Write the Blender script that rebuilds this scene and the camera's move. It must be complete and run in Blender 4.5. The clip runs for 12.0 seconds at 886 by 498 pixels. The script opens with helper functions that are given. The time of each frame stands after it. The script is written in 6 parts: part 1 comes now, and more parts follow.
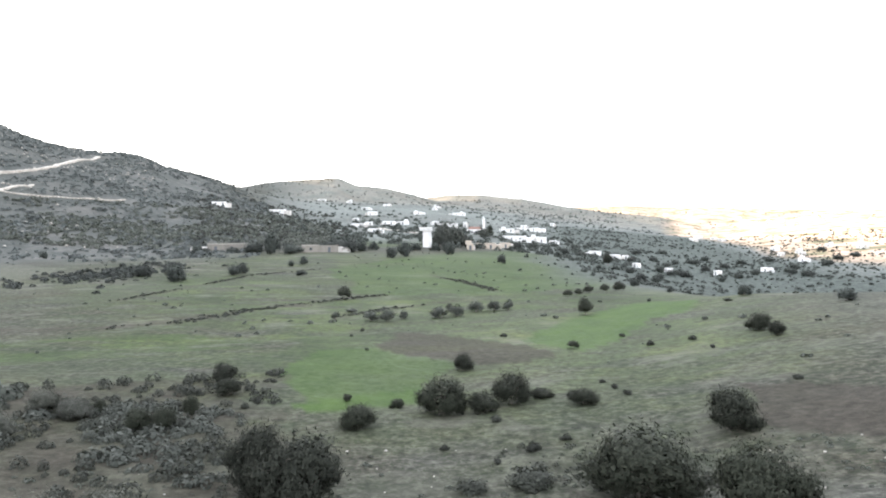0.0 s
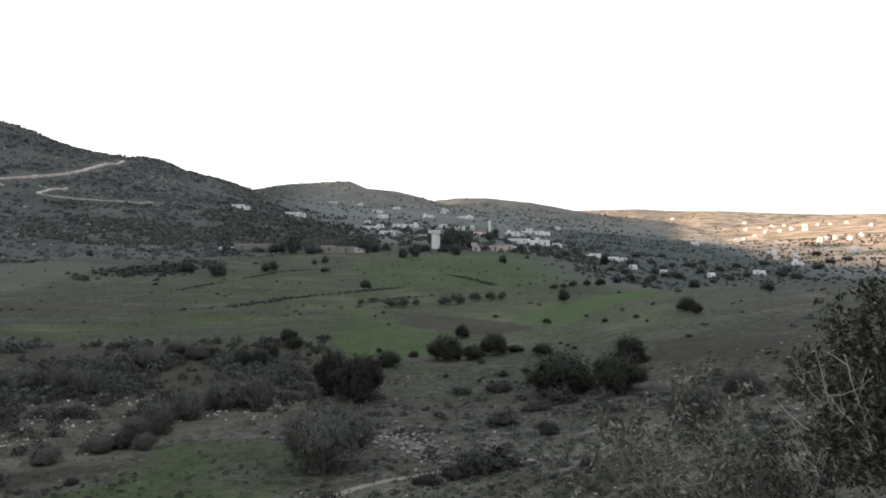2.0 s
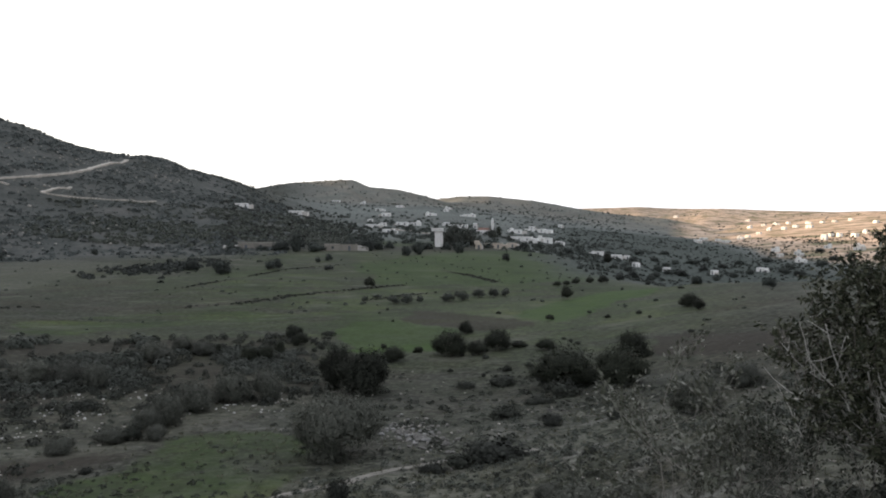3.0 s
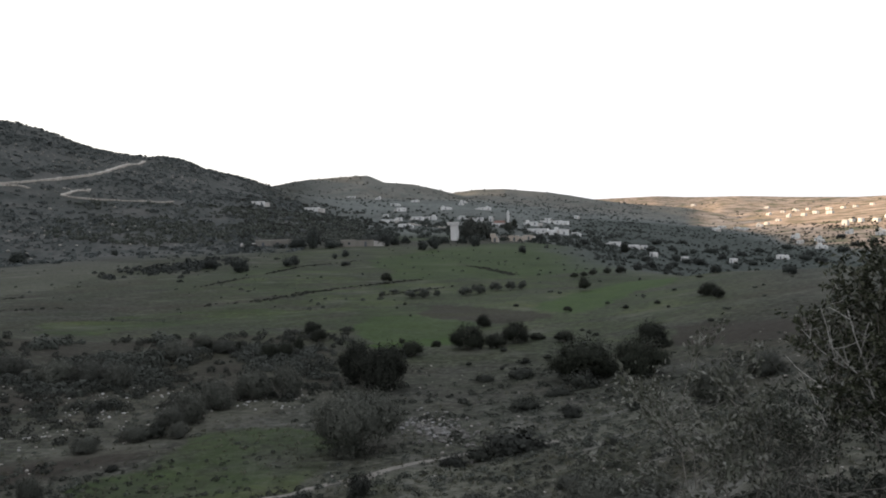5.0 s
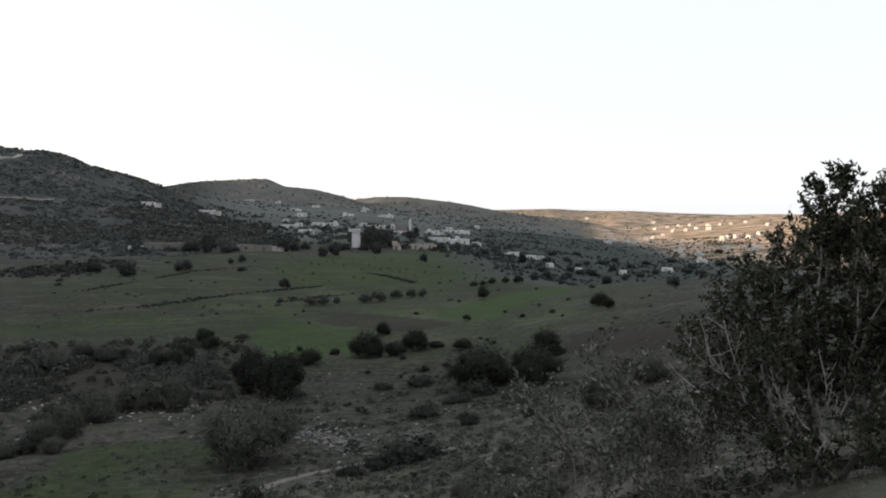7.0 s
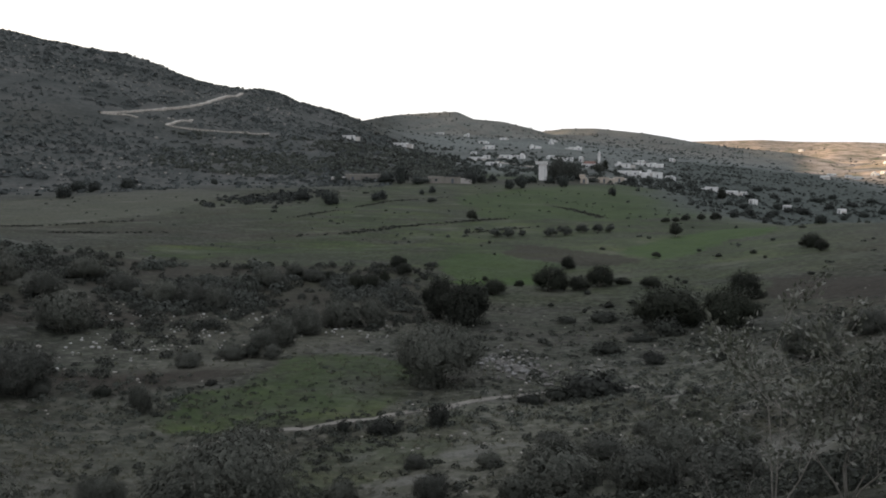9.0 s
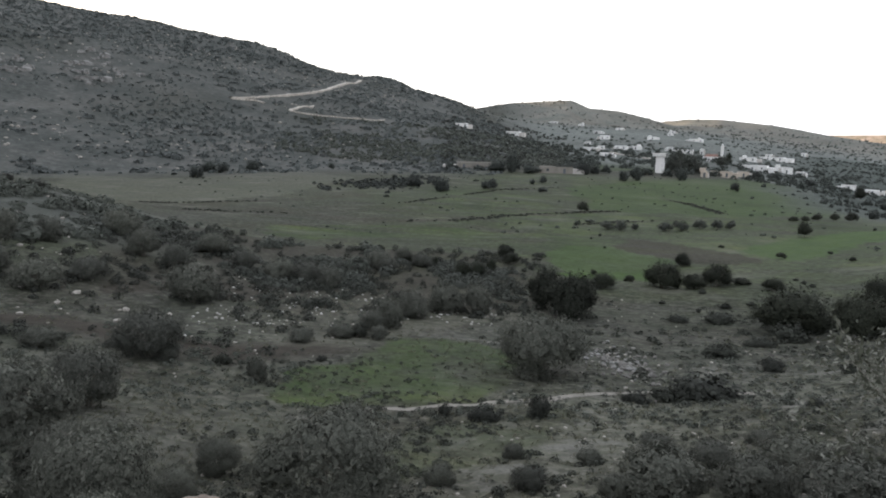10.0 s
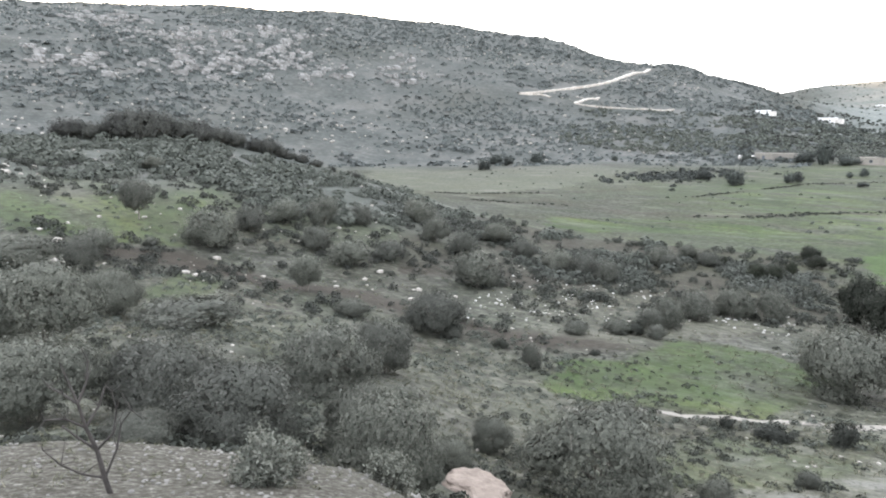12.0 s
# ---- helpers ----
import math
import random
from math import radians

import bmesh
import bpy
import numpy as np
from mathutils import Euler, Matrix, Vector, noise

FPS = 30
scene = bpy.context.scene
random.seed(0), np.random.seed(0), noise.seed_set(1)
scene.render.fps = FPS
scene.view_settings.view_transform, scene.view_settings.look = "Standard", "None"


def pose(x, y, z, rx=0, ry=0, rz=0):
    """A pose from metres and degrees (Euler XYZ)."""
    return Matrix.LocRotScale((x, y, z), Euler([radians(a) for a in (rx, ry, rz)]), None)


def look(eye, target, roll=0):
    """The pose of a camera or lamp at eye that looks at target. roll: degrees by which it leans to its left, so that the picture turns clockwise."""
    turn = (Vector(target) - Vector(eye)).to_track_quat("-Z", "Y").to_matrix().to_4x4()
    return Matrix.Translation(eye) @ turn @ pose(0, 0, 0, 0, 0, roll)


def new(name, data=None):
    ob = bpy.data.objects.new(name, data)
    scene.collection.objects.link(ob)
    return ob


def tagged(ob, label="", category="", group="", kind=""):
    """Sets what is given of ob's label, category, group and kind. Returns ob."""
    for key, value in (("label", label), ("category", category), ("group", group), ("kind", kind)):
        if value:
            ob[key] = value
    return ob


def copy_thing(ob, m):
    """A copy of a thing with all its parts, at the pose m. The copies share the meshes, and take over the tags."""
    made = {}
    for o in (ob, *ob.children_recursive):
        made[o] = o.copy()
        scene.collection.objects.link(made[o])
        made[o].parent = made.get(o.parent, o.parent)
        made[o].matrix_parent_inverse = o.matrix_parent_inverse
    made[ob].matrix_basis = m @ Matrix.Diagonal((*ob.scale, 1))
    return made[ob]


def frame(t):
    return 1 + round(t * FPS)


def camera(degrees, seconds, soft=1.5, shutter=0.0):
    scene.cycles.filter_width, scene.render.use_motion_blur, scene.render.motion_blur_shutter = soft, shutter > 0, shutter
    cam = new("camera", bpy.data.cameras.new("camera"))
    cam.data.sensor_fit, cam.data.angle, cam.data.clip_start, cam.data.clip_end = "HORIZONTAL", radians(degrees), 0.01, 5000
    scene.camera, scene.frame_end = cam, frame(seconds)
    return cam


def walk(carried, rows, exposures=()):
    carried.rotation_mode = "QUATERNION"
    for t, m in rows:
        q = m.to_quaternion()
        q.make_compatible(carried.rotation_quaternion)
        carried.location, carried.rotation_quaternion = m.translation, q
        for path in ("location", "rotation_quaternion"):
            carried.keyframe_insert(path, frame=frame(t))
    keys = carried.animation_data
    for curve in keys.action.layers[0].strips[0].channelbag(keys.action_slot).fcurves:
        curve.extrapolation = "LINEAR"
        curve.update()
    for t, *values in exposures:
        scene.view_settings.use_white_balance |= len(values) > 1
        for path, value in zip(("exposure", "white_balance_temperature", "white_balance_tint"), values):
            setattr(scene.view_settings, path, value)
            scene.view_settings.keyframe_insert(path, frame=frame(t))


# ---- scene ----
cam = camera(66.1, 12.0, soft=1.9)
PATH = [  # seconds, place, tilt, lean, turn
    (0.0, -0.50, 26.00, 19.39, 86.87, 0.13, 0.05),
    (0.5, 0.20, 12.50, 20.29, 87.04, 0.45, 0.46),
    (1.0, 0.50, 2.10, 20.55, 87.00, 0.10, 0.88),
    (1.5, 0.30, 1.30, 20.35, 87.02, -0.05, 0.88),
    (2.0, 0.12, 0.70, 20.20, 87.08, -0.20, 0.78),
    (2.5, 0.00, 0.10, 20.05, 86.96, -0.27, 0.69),
    (2.7, 0.00, 0.00, 20.00, 86.98, -0.26, 0.95),
    (4.3, 0.00, 0.00, 20.00, 86.55, 0.78, 0.56),
    (4.5, 0.00, 0.00, 20.00, 86.55, 0.78, 1.28),
    (5.0, 0.00, 0.00, 20.00, 86.44, 1.21, 2.29),
    (5.5, 0.00, 0.00, 20.00, 86.74, 0.70, 1.74),
    (6.0, 0.00, 0.00, 20.00, 87.05, 0.49, -1.34),
    (6.5, 0.00, 0.00, 20.00, 87.18, -0.09, -5.46),
    (6.7, 0.00, 0.00, 20.00, 87.33, -0.50, -6.41),
    (8.3, 0.00, 0.00, 20.00, 82.95, 0.60, 4.50),
    (8.5, 0.00, 0.00, 20.00, 82.52, 0.63, 6.57),
    (9.0, 0.00, 0.00, 20.00, 81.31, -0.24, 9.66),
    (9.5, 0.00, 0.00, 20.00, 80.39, -0.47, 14.64),
    (10.0, 0.00, 0.00, 20.00, 80.23, -1.23, 18.98),
    (10.5, 0.00, 0.00, 20.00, 80.04, -1.19, 22.80),
    (11.0, 0.00, 0.00, 20.00, 79.82, -1.02, 32.20),
    (11.5, 0.00, 0.00, 20.00, 80.04, 0.24, 38.52),
    (12.0, 0.00, 0.00, 20.00, 79.43, 0.30, 42.19),
]
EXPOSURES = [(0.0, 3.3), (0.5, 3.03), (1.0, 2.22), (1.5, 1.83), (2.0, 1.73), (2.5, 1.63), (4.5, 1.39), (5.5, 1.30), (6.5, 1.17), (8.3, 1.04), (9.0, 1.33), (9.5, 1.72), (10.0, 2.0), (10.5, 2.5), (11.0, 2.75), (11.5, 3.08), (12.0, 3.52)]
walk(cam, [(t, pose(x, y, z, a, b, c)) for t, x, y, z, a, b, c in PATH], EXPOSURES)

# ---- light: a low sun behind the western hill, the valley in its shade, a bright hazy sky ----
SUN_TURN, SUN_HEIGHT = radians(58), radians(7.0)  # left of north, above the horizon
world = bpy.data.worlds.new("evening_sky")
scene.world = world
world.use_nodes = True
wn = world.node_tree
sky = wn.nodes.new("ShaderNodeTexSky")
sky.sky_type, sky.sun_disc = "NISHITA", False
sky.sun_elevation, sky.sun_rotation = SUN_HEIGHT, -SUN_TURN
sky.air_density, sky.dust_density, sky.ozone_density = 1.0, 1.0, 1.0
wn.nodes["Background"].inputs["Strength"].default_value = 0.02
wn.links.new(sky.outputs["Color"], wn.nodes["Background"].inputs["Color"])
veil = wn.nodes.new("ShaderNodeBackground")  # thin, even, bright cloud in front of the clear sky
veil.inputs["Color"].default_value, veil.inputs["Strength"].default_value = (0.945, 0.975, 1.05, 1), 0.435
both = wn.nodes.new("ShaderNodeAddShader")
wn.links.new(wn.nodes["Background"].outputs[0], both.inputs[0])
wn.links.new(veil.outputs[0], both.inputs[1])
wn.links.new(both.outputs[0], wn.nodes["World Output"].inputs["Surface"])
sun_data = bpy.data.lights.new("sun", "SUN")
sun_data.energy, sun_data.angle, sun_data.color = 5.0, radians(0.5), (1.0, 0.72, 0.46)
sun = new("sun", sun_data)
sun_way = Vector((-math.sin(SUN_TURN) * math.cos(SUN_HEIGHT), math.cos(SUN_TURN) * math.cos(SUN_HEIGHT), math.sin(SUN_HEIGHT)))
sun.matrix_world = look(sun_way * 100, (0, 0, 0))

# ---- materials ----


def material(name, roughness=0.85):
    m = bpy.data.materials.new(name)
    m.use_nodes = True
    b = m.node_tree.nodes["Principled BSDF"]
    b.inputs["Roughness"].default_value = roughness
    b.inputs["Specular IOR Level"].default_value = 0.25
    return m, m.node_tree, b


def node(tree, kind, **inputs):
    n = tree.nodes.new(kind)
    for key, value in inputs.items():
        n.inputs[key.replace("_", " ")].default_value = value
    return n


def noise_node(tree, scale, detail=4.0, rough=0.6, stretch=None):
    geo = tree.nodes.new("ShaderNodeNewGeometry")
    n = node(tree, "ShaderNodeTexNoise", Scale=scale, Detail=detail, Roughness=rough)
    if stretch:
        mp = tree.nodes.new("ShaderNodeMapping")
        mp.inputs["Scale"].default_value = stretch
        tree.links.new(geo.outputs["Position"], mp.inputs["Vector"])
        tree.links.new(mp.outputs["Vector"], n.inputs["Vector"])
    else:
        tree.links.new(geo.outputs["Position"], n.inputs["Vector"])
    return n.outputs["Fac"]


def ramp(tree, fac, *stops):
    r = tree.nodes.new("ShaderNodeValToRGB")
    els = r.color_ramp.elements
    while len(els) < len(stops):
        els.new(0.5)
    for e, (p, c) in zip(els, stops):
        e.position, e.color = p, (*c, 1) if len(c) == 3 else c
    tree.links.new(fac, r.inputs["Fac"])
    return r.outputs["Color"]


def mixed(tree, fac, a, b):
    m = tree.nodes.new("ShaderNodeMix")
    m.data_type = "RGBA"
    for socket, v in ((m.inputs[0], fac), (m.inputs[6], a), (m.inputs[7], b)):
        if isinstance(v, bpy.types.NodeSocket):
            tree.links.new(v, socket)
        else:
            socket.default_value = (*v, 1) if isinstance(v, tuple) else v
    return m.outputs[2]


def scaled(tree, value, k, add=0.0):
    m = tree.nodes.new("ShaderNodeMath")
    m.operation = "MULTIPLY_ADD"
    m.use_clamp = True
    tree.links.new(value, m.inputs[0])
    m.inputs[1].default_value, m.inputs[2].default_value = k, add
    return m.outputs[0]


def product(tree, a, b):
    m = tree.nodes.new("ShaderNodeMath")
    m.operation = "MULTIPLY"
    tree.links.new(a, m.inputs[0])
    tree.links.new(b, m.inputs[1])
    return m.outputs[0]


def bumped(tree, bsdf, height, distance, strength=0.6):
    b = tree.nodes.new("ShaderNodeBump")
    b.inputs["Strength"].default_value, b.inputs["Distance"].default_value = strength, distance
    tree.links.new(height, b.inputs["Height"])
    tree.links.new(b.outputs["Normal"], bsdf.inputs["Normal"])


def attribute(tree, name):
    a = tree.nodes.new("ShaderNodeAttribute")
    a.attribute_name = name
    return a.outputs["Fac"]


def ground_material():
    m, t, b = material("pasture", 0.95)
    b.inputs["Specular IOR Level"].default_value = 0.08
    wide, mid, fine, grain = noise_node(t, 0.03, 5), noise_node(t, 0.22, 5, 0.65), noise_node(t, 1.3, 5, 0.7), noise_node(t, 9.0, 4, 0.7)
    band = noise_node(t, 0.16, 4, 0.55, (0.45, 1.3, 1.0))
    tuft = noise_node(t, 3.2, 3, 0.6)
    green = ramp(t, fine, (0.36, (0.012, 0.015, 0.011)), (0.5, (0.029, 0.034, 0.024)), (0.63, (0.056, 0.061, 0.046)))
    straw = ramp(t, fine, (0.36, (0.015, 0.015, 0.013)), (0.5, (0.041, 0.040, 0.036)), (0.65, (0.103, 0.100, 0.089)))
    earth = ramp(t, fine, (0.36, (0.017, 0.014, 0.011)), (0.5, (0.044, 0.038, 0.030)), (0.65, (0.098, 0.087, 0.069)))
    broad = noise_node(t, 0.05, 4, 0.6)
    dry = mixed(t, scaled(t, broad, 5.0, -2.2), straw, earth)
    cover = mixed(t, scaled(t, mid, 4.0, -1.5), green, dry)
    cover = mixed(t, scaled(t, noise_node(t, 0.07, 3, 0.55), 5.0, -2.3), cover, mixed(t, 0.3, dry, green))
    cover = mixed(t, scaled(t, band, 5.0, -2.4), cover, mixed(t, 0.25, dry, green))
    cover = mixed(t, scaled(t, tuft, 8.0, -4.2), cover, (0.021, 0.026, 0.016))
    lush_tone = ramp(t, noise_node(t, 0.12, 6, 0.75, (0.6, 1.2, 1.0)), (0.36, (0.019, 0.034, 0.011)), (0.5, (0.036, 0.057, 0.018)), (0.64, (0.072, 0.090, 0.028)))
    cover = mixed(t, product(t, attribute(t, "lush"), product(t, scaled(t, band, 4.5, -1.4), scaled(t, fine, 3.0, -0.75))), cover, lush_tone)
    streak = noise_node(t, 0.13, 6, 0.72, (0.6, 1.15, 1.0))
    cover = mixed(t, product(t, attribute(t, "open"), scaled(t, streak, 7.0, -3.75)), cover, mixed(t, 0.7, cover, (0.105, 0.102, 0.088)))
    cover = mixed(t, product(t, attribute(t, "open"), scaled(t, streak, -7.0, 3.1)), cover, mixed(t, 0.75, cover, (0.014, 0.017, 0.012)))
    crop = ramp(t, mid, (0.3, (0.019, 0.046, 0.008)), (0.7, (0.038, 0.072, 0.012)))
    cover = mixed(t, attribute(t, "crop"), cover, crop)
    soil = ramp(t, fine, (0.3, (0.020, 0.017, 0.014)), (0.7, (0.042, 0.036, 0.030)))
    cover = mixed(t, attribute(t, "soil"), cover, soil)
    pale = ramp(t, grain, (0.3, (0.080, 0.083, 0.064)), (0.7, (0.162, 0.164, 0.132)))
    cover = mixed(t, product(t, attribute(t, "pale"), scaled(t, fine, 2.4, -0.55)), cover, pale)
    crumb = noise_node(t, 15.0, 6, 0.75)
    bare = ramp(t, crumb, (0.36, (0.014, 0.013, 0.010)), (0.48, (0.050, 0.046, 0.039)), (0.58, (0.115, 0.110, 0.098)), (0.68, (0.20, 0.195, 0.175)))
    cover = mixed(t, attribute(t, "bare"), cover, mixed(t, scaled(t, grain, 2.0, -0.7), bare, (0.05, 0.048, 0.038)))
    straw_tuft = ramp(t, grain, (0.35, (0.070, 0.069, 0.058)), (0.65, (0.190, 0.186, 0.160)))
    cover = mixed(t, product(t, attribute(t, "near"), scaled(t, tuft, -8.0, 3.6)), cover, straw_tuft)
    cover = mixed(t, product(t, attribute(t, "near"), scaled(t, noise_node(t, 1.9, 4, 0.7), 9.0, -5.0)), cover, (0.016, 0.019, 0.013))
    # narrow cattle paths along the contours of the near slope
    tread = noise_node(t, 0.9, 5, 0.65, (0.28, 0.28, 2.6))
    cover = mixed(t, product(t, attribute(t, "near"), scaled(t, tread, 8.0, -4.3)), cover, ramp(t, grain, (0.35, (0.075, 0.074, 0.066)), (0.65, (0.175, 0.172, 0.158))))
    cover = mixed(t, product(t, attribute(t, "near"), scaled(t, tread, -8.0, 3.5)), cover, (0.017, 0.020, 0.013))
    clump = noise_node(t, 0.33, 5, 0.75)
    # scrub ground; its blue-grey cast carries the hill's distance haze as colour
    hazy_scrub = ramp(t, clump, (0.36, (0.034, 0.039, 0.039)), (0.47, (0.057, 0.063, 0.063)), (0.57, (0.088, 0.095, 0.094)), (0.68, (0.148, 0.153, 0.150)))
    cover = mixed(t, attribute(t, "scrub"), cover, hazy_scrub)
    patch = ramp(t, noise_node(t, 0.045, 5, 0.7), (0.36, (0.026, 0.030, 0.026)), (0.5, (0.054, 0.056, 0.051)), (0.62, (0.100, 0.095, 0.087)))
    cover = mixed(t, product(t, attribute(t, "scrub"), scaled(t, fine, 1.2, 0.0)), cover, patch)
    # slopes past the village: aerial haze put in as a paler, bluer ground colour
    hazy_downs = ramp(t, clump, (0.36, (0.062, 0.076, 0.072)), (0.5, (0.118, 0.132, 0.124)), (0.66, (0.200, 0.205, 0.190)))
    cover = mixed(t, attribute(t, "hazy_downs"), cover, hazy_downs)
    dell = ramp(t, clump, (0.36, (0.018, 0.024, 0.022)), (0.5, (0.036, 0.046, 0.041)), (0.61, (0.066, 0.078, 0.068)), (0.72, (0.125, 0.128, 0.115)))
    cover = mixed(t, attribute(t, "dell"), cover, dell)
    # warm sunlight and pale distance haze are put into the far land's colour
    lit_haze_tone = ramp(t, wide, (0.40, (0.15, 0.145, 0.08)), (0.48, (0.40, 0.285, 0.20)), (0.62, (0.64, 0.48, 0.37)))
    cover = mixed(t, attribute(t, "far"), cover, mixed(t, scaled(t, mid, 3.0, -1.3), lit_haze_tone, (0.19, 0.16, 0.105)))
    cover = mixed(t, scaled(t, grain, 0.9, -0.25), cover, mixed(t, 0.55, cover, (0.015, 0.015, 0.009)))
    tone = t.nodes.new("ShaderNodeHueSaturation")
    tone.inputs["Value"].default_value = 0.87
    t.links.new(cover, tone.inputs["Color"])
    t.links.new(tone.outputs["Color"], b.inputs["Base Color"])
    relief = t.nodes.new("ShaderNodeMath")
    relief.operation = "MULTIPLY_ADD"
    t.links.new(crumb, relief.inputs[0])
    relief.inputs[1].default_value = 0.3
    t.links.new(fine, relief.inputs[2])
    bumped(t, b, relief.outputs[0], 0.14, 0.45)
    return m


def foliage_material(name, dark, light, tip):
    m, t, b = material(name, 0.75)
    b.inputs["Specular IOR Level"].default_value = 0.12
    geo = t.nodes.new("ShaderNodeNewGeometry")
    info = t.nodes.new("ShaderNodeObjectInfo")
    leaf = ramp(t, geo.outputs["Random Per Island"], (0.0, dark), (0.55, light), (1.0, tip))
    hue = t.nodes.new("ShaderNodeHueSaturation")
    t.links.new(scaled(t, info.outputs["Random"], 0.4, 0.68), hue.inputs["Value"])
    t.links.new(scaled(t, info.outputs["Random"], 0.4, 0.75), hue.inputs["Saturation"])
    t.links.new(leaf, hue.inputs["Color"])
    patch = noise_node(t, 0.9, 3)
    toned = mixed(t, scaled(t, patch, 2.0, -0.7), hue.outputs["Color"], mixed(t, 0.55, hue.outputs["Color"], dark))
    t.links.new(toned, b.inputs["Base Color"])
    # thin leaves let some light through
    through_leaf = t.nodes.new("ShaderNodeBsdfTranslucent")
    t.links.new(toned, through_leaf.inputs["Color"])
    thin = t.nodes.new("ShaderNodeMixShader")
    thin.inputs[0].default_value = 0.24
    t.links.new(b.outputs[0], thin.inputs[1])
    t.links.new(through_leaf.outputs[0], thin.inputs[2])
    t.links.new(thin.outputs[0], t.nodes["Material Output"].inputs["Surface"])
    return m


def grained_material(name, a, c, scale, roughness=0.9, depth=0.02, stretch=None):
    m, t, b = material(name, roughness)
    f = noise_node(t, scale, 5, 0.65, stretch)
    w = noise_node(t, scale * 0.13, 4, 0.6)
    tone = mixed(t, scaled(t, f, 2.2, -0.6), a, c)
    tone = mixed(t, scaled(t, w, 1.6, -0.5), tone, mixed(t, 0.6, tone, a))
    t.links.new(tone, b.inputs["Base Color"])
    bumped(t, b, f, depth)
    return m


def plaster_material(name, base, stain):
    m, t, b = material(name, 0.85)
    info = t.nodes.new("ShaderNodeObjectInfo")
    streak = noise_node(t, 0.7, 4, 0.6, (1.0, 1.0, 0.25))
    speck = noise_node(t, 3.5, 3)
    tone = mixed(t, scaled(t, streak, 2.0, -0.85), base, stain)
    tone = mixed(t, scaled(t, speck, 0.6, -0.2), tone, stain)
    hue = t.nodes.new("ShaderNodeHueSaturation")
    t.links.new(scaled(t, info.outputs["Random"], 0.2, 0.8), hue.inputs["Value"])
    t.links.new(tone, hue.inputs["Color"])
    t.links.new(hue.outputs["Color"], b.inputs["Base Color"])
    return m


PASTURE = ground_material()
OLIVE_LEAF = foliage_material("wild_olive_leaves", (0.052, 0.056, 0.047), (0.098, 0.101, 0.084), (0.160, 0.162, 0.138))
DARK_LEAF = foliage_material("dark_evergreen_leaves", (0.018, 0.021, 0.015), (0.033, 0.037, 0.027), (0.056, 0.060, 0.045))
SCRUB_LEAF = foliage_material("scrub_leaves", (0.024, 0.026, 0.022), (0.040, 0.043, 0.035), (0.059, 0.064, 0.053))
YOUNG_LEAF = foliage_material("young_olive_leaves", (0.05, 0.055, 0.038), (0.12, 0.125, 0.092), (0.33, 0.33, 0.285))
DRY_GRASS = foliage_material("dry_grass", (0.045, 0.048, 0.03), (0.10, 0.10, 0.068), (0.20, 0.188, 0.14))
SPUR_LEAF = foliage_material("grey_green_spur_leaves", (0.040, 0.045, 0.038), (0.066, 0.072, 0.061), (0.100, 0.106, 0.092))
# the pale last tone paints glints of glossy leaves
OLIVE_TREE_LEAF = foliage_material("olive_leaves_with_glint", (0.014, 0.017, 0.010), (0.040, 0.045, 0.027), (0.125, 0.128, 0.088))
CREST_LEAF = foliage_material("brown_grey_crest_leaves", (0.038, 0.039, 0.035), (0.064, 0.066, 0.059), (0.100, 0.102, 0.092))
# far evergreens: dark leaf tone lifted and blued in place of real haze
HAZED_FAR_LEAF = foliage_material("hazy_evergreen_leaves", (0.030, 0.035, 0.031), (0.048, 0.055, 0.049), (0.074, 0.081, 0.073))
# hill scrub leaves: grey-blue paleness of distance haze put into the colour
HAZED_HILL_LEAF = foliage_material("haze_grey_hill_scrub_leaves", (0.050, 0.058, 0.056), (0.077, 0.086, 0.083), (0.110, 0.120, 0.116))
BARK = grained_material("grey_bark", (0.07, 0.062, 0.052), (0.20, 0.185, 0.16), 9.0, 0.95, 0.02, (1, 1, 0.3))
TWIG = grained_material("pale_twig_bark", (0.22, 0.208, 0.188), (0.44, 0.427, 0.40), 14.0, 0.9, 0.01)
DEAD_WOOD = grained_material("dead_dark_wood", (0.016, 0.014, 0.013), (0.05, 0.045, 0.042), 14.0, 0.95, 0.01)
THIN_TWIG = grained_material("thin_grey_twig_bark", (0.10, 0.092, 0.08), (0.25, 0.235, 0.21), 14.0, 0.9, 0.01)
LIMESTONE = grained_material("pale_limestone", (0.13, 0.12, 0.105), (0.36, 0.34, 0.31), 2.6, 0.9, 0.08)
WEATHERED_ROCK = grained_material("weathered_grey_rock", (0.06, 0.058, 0.054), (0.18, 0.172, 0.16), 0.9, 0.95, 0.3)
OUTCROP_ROCK = grained_material("pale_grey_outcrop_rock", (0.088, 0.088, 0.085), (0.245, 0.24, 0.232), 0.6, 0.95, 0.3)
WHITE_STONE = grained_material("sun_bleached_stone", (0.20, 0.195, 0.182), (0.37, 0.362, 0.345), 2.6, 0.9, 0.05)
PINK_ROCK = grained_material("pinkish_boulder_rock", (0.09, 0.072, 0.06), (0.20, 0.165, 0.142), 3.5, 0.9, 0.08)
DIRT = grained_material("dirt_track", (0.10, 0.094, 0.083), (0.20, 0.187, 0.166), 1.1, 0.95, 0.05)
ROAD_DIRT = grained_material("pale_road_gravel", (0.22, 0.20, 0.175), (0.42, 0.39, 0.35), 0.4, 0.95, 0.05)
WHITEWASH = plaster_material("whitewash", (0.66, 0.66, 0.65), (0.38, 0.37, 0.35))
TAN_PLASTER = plaster_material("tan_plaster", (0.42, 0.37, 0.31), (0.28, 0.25, 0.22))
